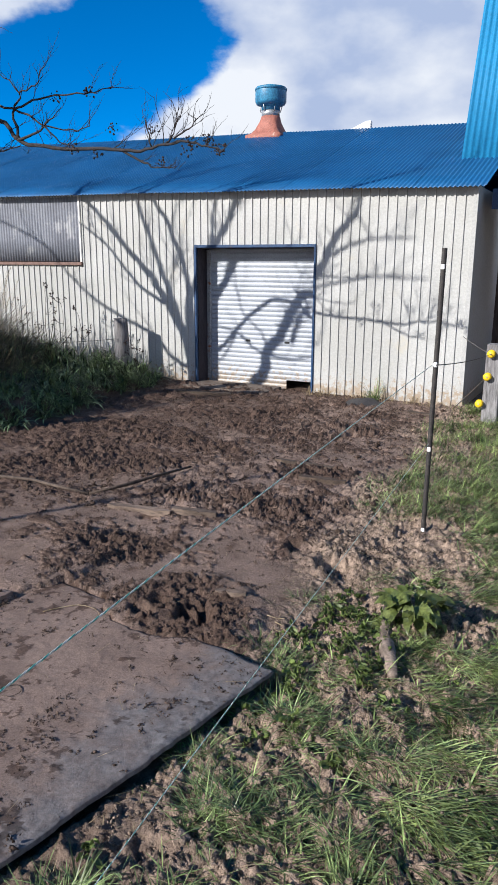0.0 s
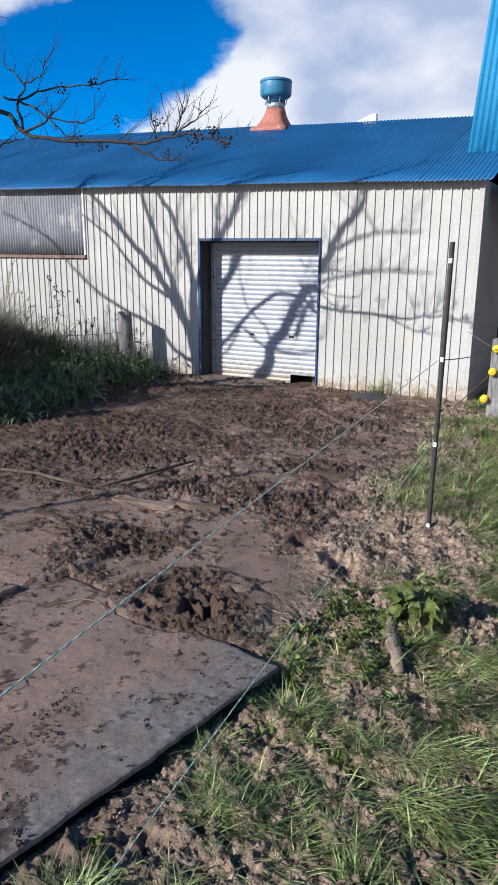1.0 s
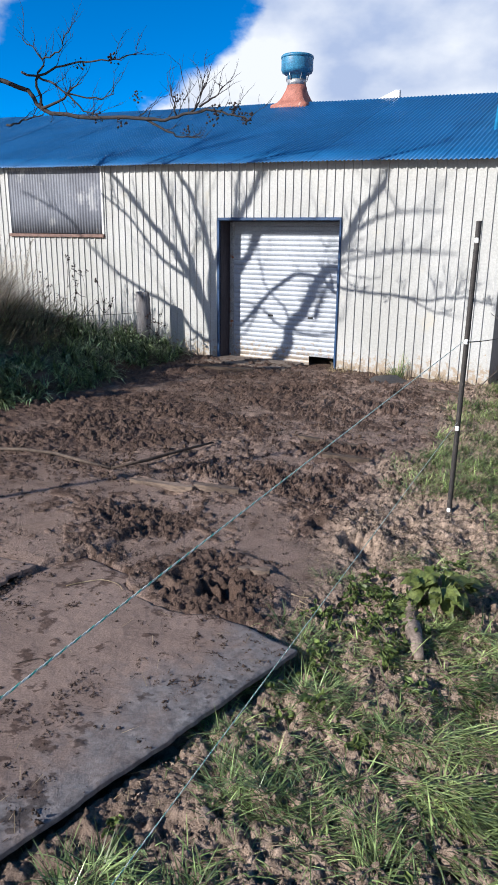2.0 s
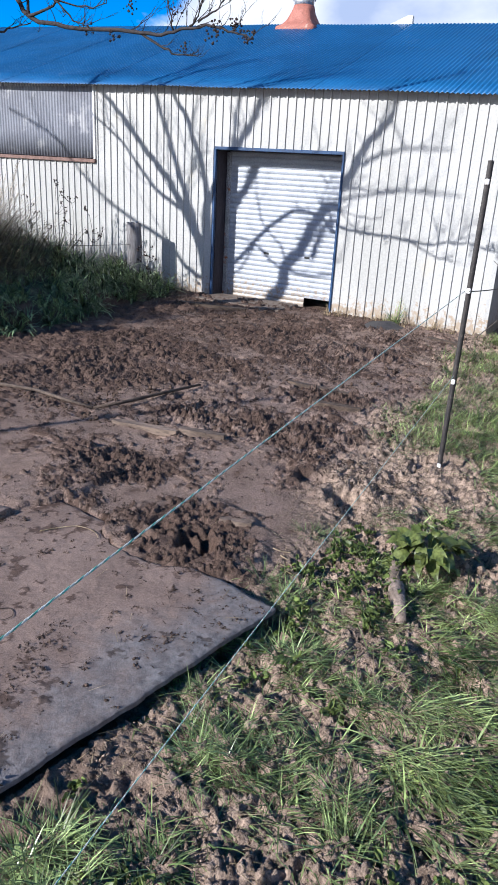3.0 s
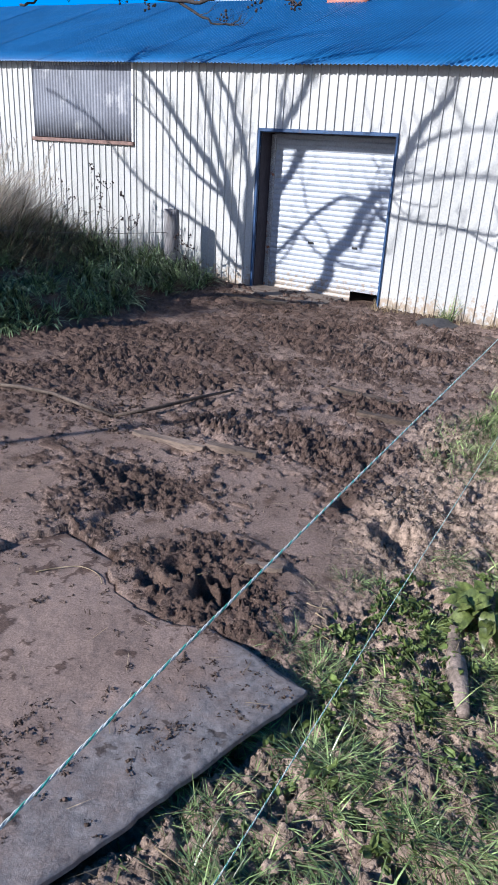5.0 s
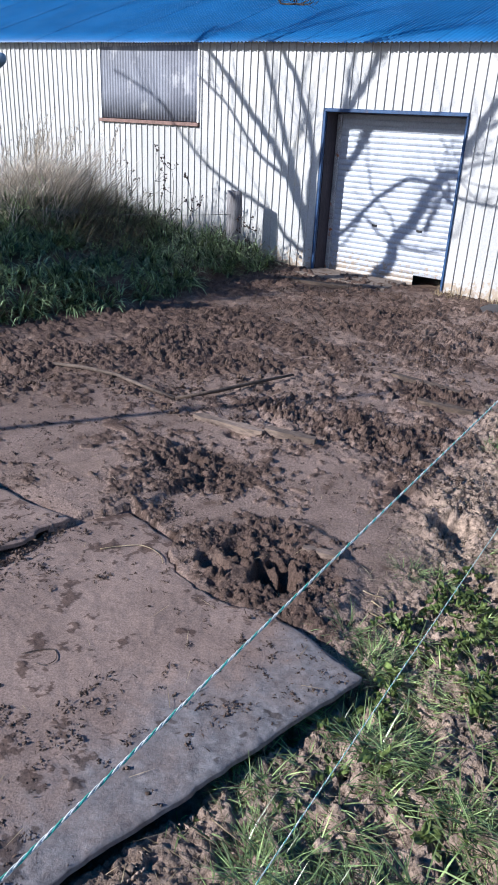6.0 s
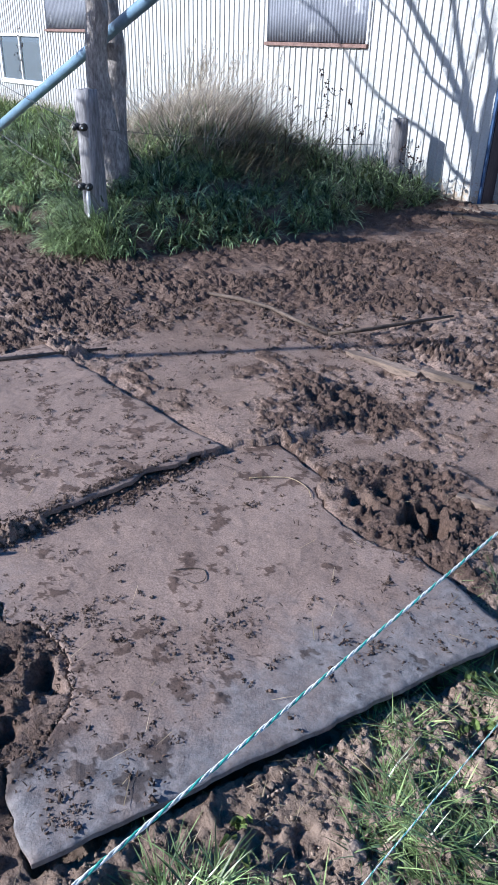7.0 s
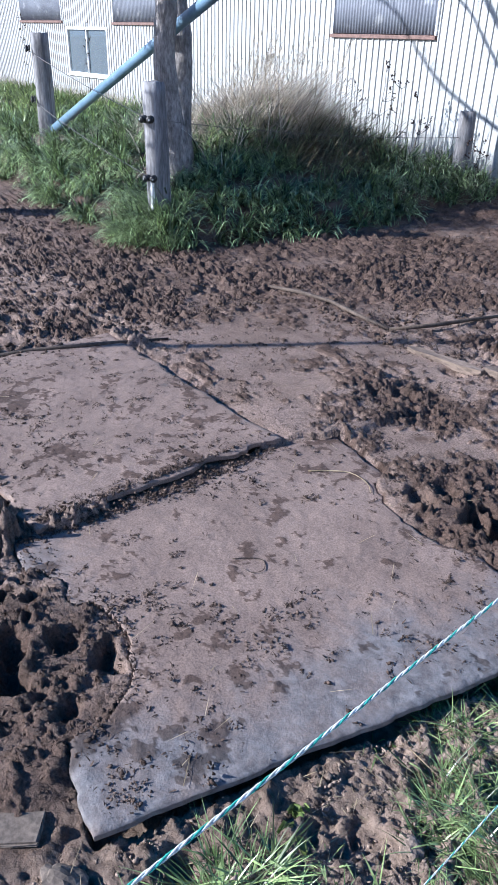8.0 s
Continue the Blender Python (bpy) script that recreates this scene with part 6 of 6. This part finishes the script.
TREE_RNG = random.Random(77)
tree = empty("tree", (-5.85, 6.3, 0.2), "bare old twin-trunked tree with grey furrowed bark on the grassy bank", "tree")
TWIG_V, TWIG_F = [], []
SEED_V, SEED_F = [], []


def add_twig(p, d, length, r, depth):
    n = 5
    pts, c, dd = [Vector(p)], Vector(p), Vector(d).normalized()
    for i in range(n):
        dd = (dd + Vector((TREE_RNG.uniform(-0.3, 0.3), TREE_RNG.uniform(-0.3, 0.3), TREE_RNG.uniform(-0.16, 0.30)))).normalized()
        c = c + dd * length / n
        pts.append(c.copy())
    v, f = tube_data(pts, [r * (1 - 0.75 * i / n) for i in range(n + 1)], 5)
    o = len(TWIG_V)
    TWIG_V.extend(v)
    TWIG_F.extend(tuple(i + o for i in q) for q in f)
    if depth > 0:
        for i in range(1, n + 1):
            if TREE_RNG.random() < 0.75:
                side = Vector((TREE_RNG.uniform(-1, 1), TREE_RNG.uniform(-1, 1), TREE_RNG.uniform(-0.2, 0.9)))
                add_twig(pts[i], (dd + side).normalized(), length * TREE_RNG.uniform(0.35, 0.6), r * 0.5, depth - 1)


def bend(pts, n=4, wob=0.03):
    """A smoother, slightly crooked line through pts."""
    pts = [Vector(p) for p in pts]
    out = []
    for i in range(len(pts) - 1):
        p0, p1, p2, p3 = pts[max(i - 1, 0)], pts[i], pts[i + 1], pts[min(i + 2, len(pts) - 1)]
        for k in range(n):
            t = k / n
            q = 0.5 * ((2 * p1) + (p2 - p0) * t + (2 * p0 - 5 * p1 + 4 * p2 - p3) * t * t + (3 * p1 - p0 - 3 * p2 + p3) * t**3)
            out.append(q + Vector((TREE_RNG.uniform(-wob, wob), TREE_RNG.uniform(-wob, wob), TREE_RNG.uniform(-wob, wob))) * 0.4)
    out.append(pts[-1])
    return out


def limb(pts, r0, r1, twigs=0, size=0.7, depth=1, mat=None):
    line = bend(pts)
    n = len(line) - 1
    ob = tube("limb", line, [r0 + (r1 - r0) * i / n for i in range(n + 1)], mat or BARK, None, "", 8)
    keep(ob, tree)
    for _ in range(twigs):
        i = TREE_RNG.randint(n // 4, n)
        d = (line[min(i + 1, n)] - line[max(i - 1, 0)]).normalized()
        side = Vector((TREE_RNG.uniform(-1, 1), TREE_RNG.uniform(-0.6, 0.6), TREE_RNG.uniform(-0.3, 1)))
        add_twig(line[i], (d + side).normalized(), size * TREE_RNG.uniform(0.5, 1.2), max(0.004, r1 * 0.7), depth)
    return line


def trunk(pts, radii, seed):
    rng = random.Random(seed)
    line = bend(pts, 6, 0.02)
    n = len(line) - 1
    sides = 22
    rad = [np.interp(i / n, np.linspace(0, 1, len(radii)), radii) for i in range(n + 1)]
    v, f = tube_data(line, rad, sides)
    furrow = [rng.uniform(0.90, 1.06) for _ in range(sides)]
    out = []
    for i, p in enumerate(v):
        ring, k = divmod(i, sides)
        c = line[ring]
        out.append(c + (Vector(p) - c) * (furrow[k] + 0.04 * math.sin(ring * 1.7 + k * 2.1) + rng.uniform(-0.02, 0.02)))
    keep(put_mesh("trunk", out, f, BARK, None, "", True), tree)


top1, top2 = lit_from(-3.24, 0.0, 4.25, W + 0.22), lit_from(-4.02, 0.05, 3.7)
trunk([(-5.66, 6.30, 0.15), (-5.68, 6.25, 0.7), (-5.76, 6.20, 1.35), (-5.72, 6.22, 2.0), top1], [0.16, 0.112, 0.100, 0.098, 0.095], 1)
trunk([(-6.02, 6.52, 0.15), (-6.13, 6.62, 0.9), (-6.14, 6.64, 1.6), top2], [0.15, 0.105, 0.10, 0.085], 2)
D = W + 0.22
limb([top1, lit_from(-3.08, 0.21, 4.25, D), lit_from(-3.03, 0.51, 4.25, D), lit_from(-2.84, 0.70, 4.2, D), lit_from(-2.68, 1.04, 4.1, D), lit_from(-2.47, 1.29, 4.0, D), lit_from(-2.2, 1.5, 3.7), lit_from(-1.98, 1.92, 3.6), lit_from(-1.70, 2.24, 3.5), lit_from(-1.6, 2.6, 3.4), lit_from(-1.45, 3.2, 3.2)], 0.082, 0.020, 8,1.0, 2)
limb([lit_from(-3.03, 0.53, 4.25, D), lit_from(-3.13, 0.76, 4.3, D), lit_from(-3.40, 1.01, 4.4, D), lit_from(-3.52, 1.45, 4.5, D), lit_from(-3.6, 2.2, 4.6, D)], 0.018, 0.008, 5, 0.6)
limb([lit_from(-3.06, 0.42, 4.25, D), lit_from(-3.52, 0.74, 4.3, D), lit_from(-3.86, 0.83, 4.5, D)], 0.02, 0.009, 4, 0.5)
limb([lit_from(-3.52, 0.74, 4.3, D), lit_from(-3.67, 0.46, 4.1, D), lit_from(-3.9, 0.26, 3.9, D)], 0.018, 0.010, 2, 0.4)
limb([lit_from(-2.94, 0.46, 4.25, D), lit_from(-2.71, 0.42, 4.5, D), lit_from(-2.37, 0.46, 4.8, D), lit_from(-2.1, 0.65, 5.0)], 0.022, 0.010, 6, 0.6)
limb([lit_from(-2.66, 0.66, 4.3, D), lit_from(-2.56, 0.97, 4.6, D), lit_from(-2.33, 1.15, 4.8, D), lit_from(-1.53, 1.5, 5.2), lit_from(-0.76, 1.49, 5.6)], 0.032, 0.012, 7, 0.8)
limb([lit_from(-2.23, 1.6, 3.8), lit_from(-1.83, 1.85, 4.6), lit_from(-1.48, 1.94, 5.2), lit_from(-0.93, 1.97, 5.8)], 0.028, 0.012, 7, 0.8)
# the other trunk's crown
limb([top2, lit_from(-4.16, 0.61, 3.7), lit_from(-4.44, 1.08, 3.65), lit_from(-4.72, 1.47, 3.6), lit_from(-5.05, 1.78, 3.6), lit_from(-5.48, 2.21, 3.5), lit_from(-5.88, 2.58, 3.4), lit_from(-6.5, 3.2, 3.2)], 0.07, 0.018, 8,1.0, 2)
limb([lit_from(-4.16, 0.61, 3.7), lit_from(-4.27, 0.93, 3.8), lit_from(-4.52, 1.5, 3.9), lit_from(-4.79, 2.16, 4.0), lit_from(-4.97, 2.58, 4.1), lit_from(-5.2, 3.2, 4.2)], 0.055, 0.018, 7,1.0, 2)
limb([lit_from(-4.0, 0.30, 3.7), lit_from(-4.10, 1.4, 3.6), lit_from(-4.41, 2.16, 3.4), lit_from(-4.68, 2.58, 3.3), lit_from(-4.9, 3.2, 3.1)], 0.05, 0.018, 7,1.0, 2)
limb([lit_from(-3.99, 0.2, 3.7), lit_from(-3.97, 0.9, 3.8, D), lit_from(-3.84, 1.23, 3.9, D), lit_from(-3.66, 1.49, 4.0, D), lit_from(-3.50, 2.15, 4.0), lit_from(-3.34, 2.53, 4.1), lit_from(-3.1, 3.1, 4.2)], 0.065, 0.022, 7,1.0, 2)
limb([lit_from(-3.66, 1.49, 4.0, D), lit_from(-3.72, 1.95, 4.2), lit_from(-3.65, 2.55, 4.4)], 0.04, 0.018, 4, 0.6)
limb([lit_from(-4.10, 0.22, 3.7), lit_from(-4.31, 0.28, 3.8), lit_from(-4.75, 0.66, 4.0), lit_from(-5.30, 0.89, 4.2), lit_from(-5.76, 1.12, 4.4), lit_from(-6.28, 1.53, 4.5), lit_from(-6.75, 1.95, 4.6), lit_from(-7.6, 2.3, 4.7)], 0.033, 0.014, 8, 0.7)
limb([lit_from(-4.44, 1.08, 3.65), lit_from(-4.95, 1.35, 3.4), lit_from(-5.5, 1.9, 3.2), lit_from(-6.0, 2.25, 3.0)], 0.03, 0.012, 6, 0.6)
# the low bough that hangs into view
B = lambda x, z, y=7.4: Vector((x + 0.146, y, z))
main = limb([lit_from(-4.0, 0.55, 3.7), B(-5.3, 3.15, 7.1), B(-4.64, 3.06, 7.35), B(-4.39, 2.84), B(-3.95, 2.75), B(-3.23, 2.69), B(-2.92, 2.66), B(-2.68, 2.69), B(-2.42, 2.70), B(-2.23, 2.65), B(-2.04, 2.60)], 0.026, 0.006, 20, 0.34, 1, TWIG)
for pts, r in (([(-3.2, 2.69), (-2.92, 2.58), (-2.78, 2.50), (-2.60, 2.51)], 0.012), ([(-2.81, 2.69), (-2.85, 2.87)], 0.008), ([(-2.65, 2.69), (-2.56, 2.78), (-2.53, 2.93)], 0.009),
               ([(-2.56, 2.74), (-2.39, 2.81), (-2.33, 2.88)], 0.009), ([(-4.39, 2.84), (-4.45, 3.12), (-4.36, 3.28), (-4.60, 3.48)], 0.016), ([(-4.39, 2.84), (-4.11, 2.92), (-3.91, 3.05)], 0.016),
               ([(-4.45, 3.12), (-4.19, 3.19), (-3.81, 3.21), (-3.49, 3.20), (-3.23, 3.21)], 0.012), ([(-4.36, 3.28), (-4.14, 3.33), (-4.07, 3.45)], 0.009), ([(-4.63, 3.18), (-4.28, 3.08), (-4.07, 2.96), (-3.74, 2.89), (-3.50, 2.91)], 0.012),
               ([(-4.07, 2.96), (-3.88, 2.80), (-3.75, 2.75)], 0.009), ([(-4.9, 2.72), (-4.68, 2.75), (-4.39, 2.79)], 0.012)):
    limb([B(*p) for p in pts], r, 0.004, 6, 0.24, 1, TWIG)
for bx, bz, n in ((-2.1, 2.62, 5), (-2.22, 2.70, 5), (-2.38, 2.70, 3), (-2.42, 2.62, 2), (-2.78, 2.82, 2), (-3.4, 2.66, 3), (-3.25, 2.87, 3), (-3.5, 3.21, 3), (-3.7, 2.72, 2), (-3.9, 3.2, 2), (-2.7, 2.56, 2)):
    for _ in range(n * 6):
        c = B(bx + TREE_RNG.uniform(-0.05, 0.05), bz + TREE_RNG.uniform(-0.045, 0.045), 7.4 + TREE_RNG.uniform(-0.05, 0.05))
        o, r = len(SEED_V), TREE_RNG.uniform(0.005, 0.013)
        SEED_V.extend(c + Vector(p2) * r for p2 in ICO_V.tolist())
        SEED_F.extend(tuple(i2 + o for i2 in f2) for f2 in ICO_F.tolist())
tagged(keep(put_mesh("twig", TWIG_V, TWIG_F, TWIG, None, "fine dark bare twigs"), tree), kind="stuff")
tagged(keep(put_mesh("seed_head", SEED_V, SEED_F, SEED, None, "clusters of dark dried seeds"), tree), kind="stuff")

a, b = Vector((-8.35, 6.47, 0.76)), Vector((-4.80, 6.44, 2.09))
pipe = empty("steel_pipe", a, "blue-grey painted steel pipe leaning through the tree fork", "pipe")
pts = [a.lerp(b, t) for t in (-0.24, 0.25, 0.5, 0.75, 0.97, 0.99, 1.0)]
keep(tube("barrel", pts, [0.055, 0.055, 0.055, 0.055, 0.055, 0.048, 0.025], PIPE, None, "", 18), pipe)
keep(tube("collar", [a.lerp(b, 0.935), a.lerp(b, 0.955)], [0.059, 0.059], PIPE, None, "", 18), pipe)


# ---- unseen tree added beside the yard so that its crown shades the bank ----
def shade_tree():
    rng = np.random.default_rng(91)
    ev = empty("added_shade_tree", (-8.6, 1.4, 0), "unseen leafy tree added beside the muddy yard to shade the bank", "tree")
    keep(tube("trunk", [(-8.6, 1.4, -0.1), (-8.55, 1.42, 1.0), (-8.4, 1.5, 2.2), (-8.0, 1.7, 3.1)], [0.16, 0.13, 0.11, 0.06], BARK, None, "", 14), ev)
    keep(tube("limb", [(-8.4, 1.5, 2.2), (-7.9, 1.8, 2.6), (-7.3, 2.2, 2.9), (-6.8, 2.7, 3.0)], [0.06, 0.045, 0.035, 0.012], BARK, None, "", 8), ev)
    n = 5600
    k = rng.integers(0, 95, n)
    c = np.stack([rng.normal(-7.40, 0.34, 95), rng.normal(2.85, 0.45, 95), rng.normal(2.88, 0.20, 95)], -1)
    base = c[k] + rng.normal(0, 0.12, (n, 3))
    ob = blades("crown", base, rng.uniform(0.08, 0.18, n), rng.uniform(0.02, 0.045, n), rng.uniform(0, 6.3, n), rng.uniform(0.3, 2.0, n), rng.uniform(0, 0.8, n), LEAF_SMALL, "", "")
    ob.name = "crown"
    tagged(keep(ob, ev), kind="stuff")


shade_tree()
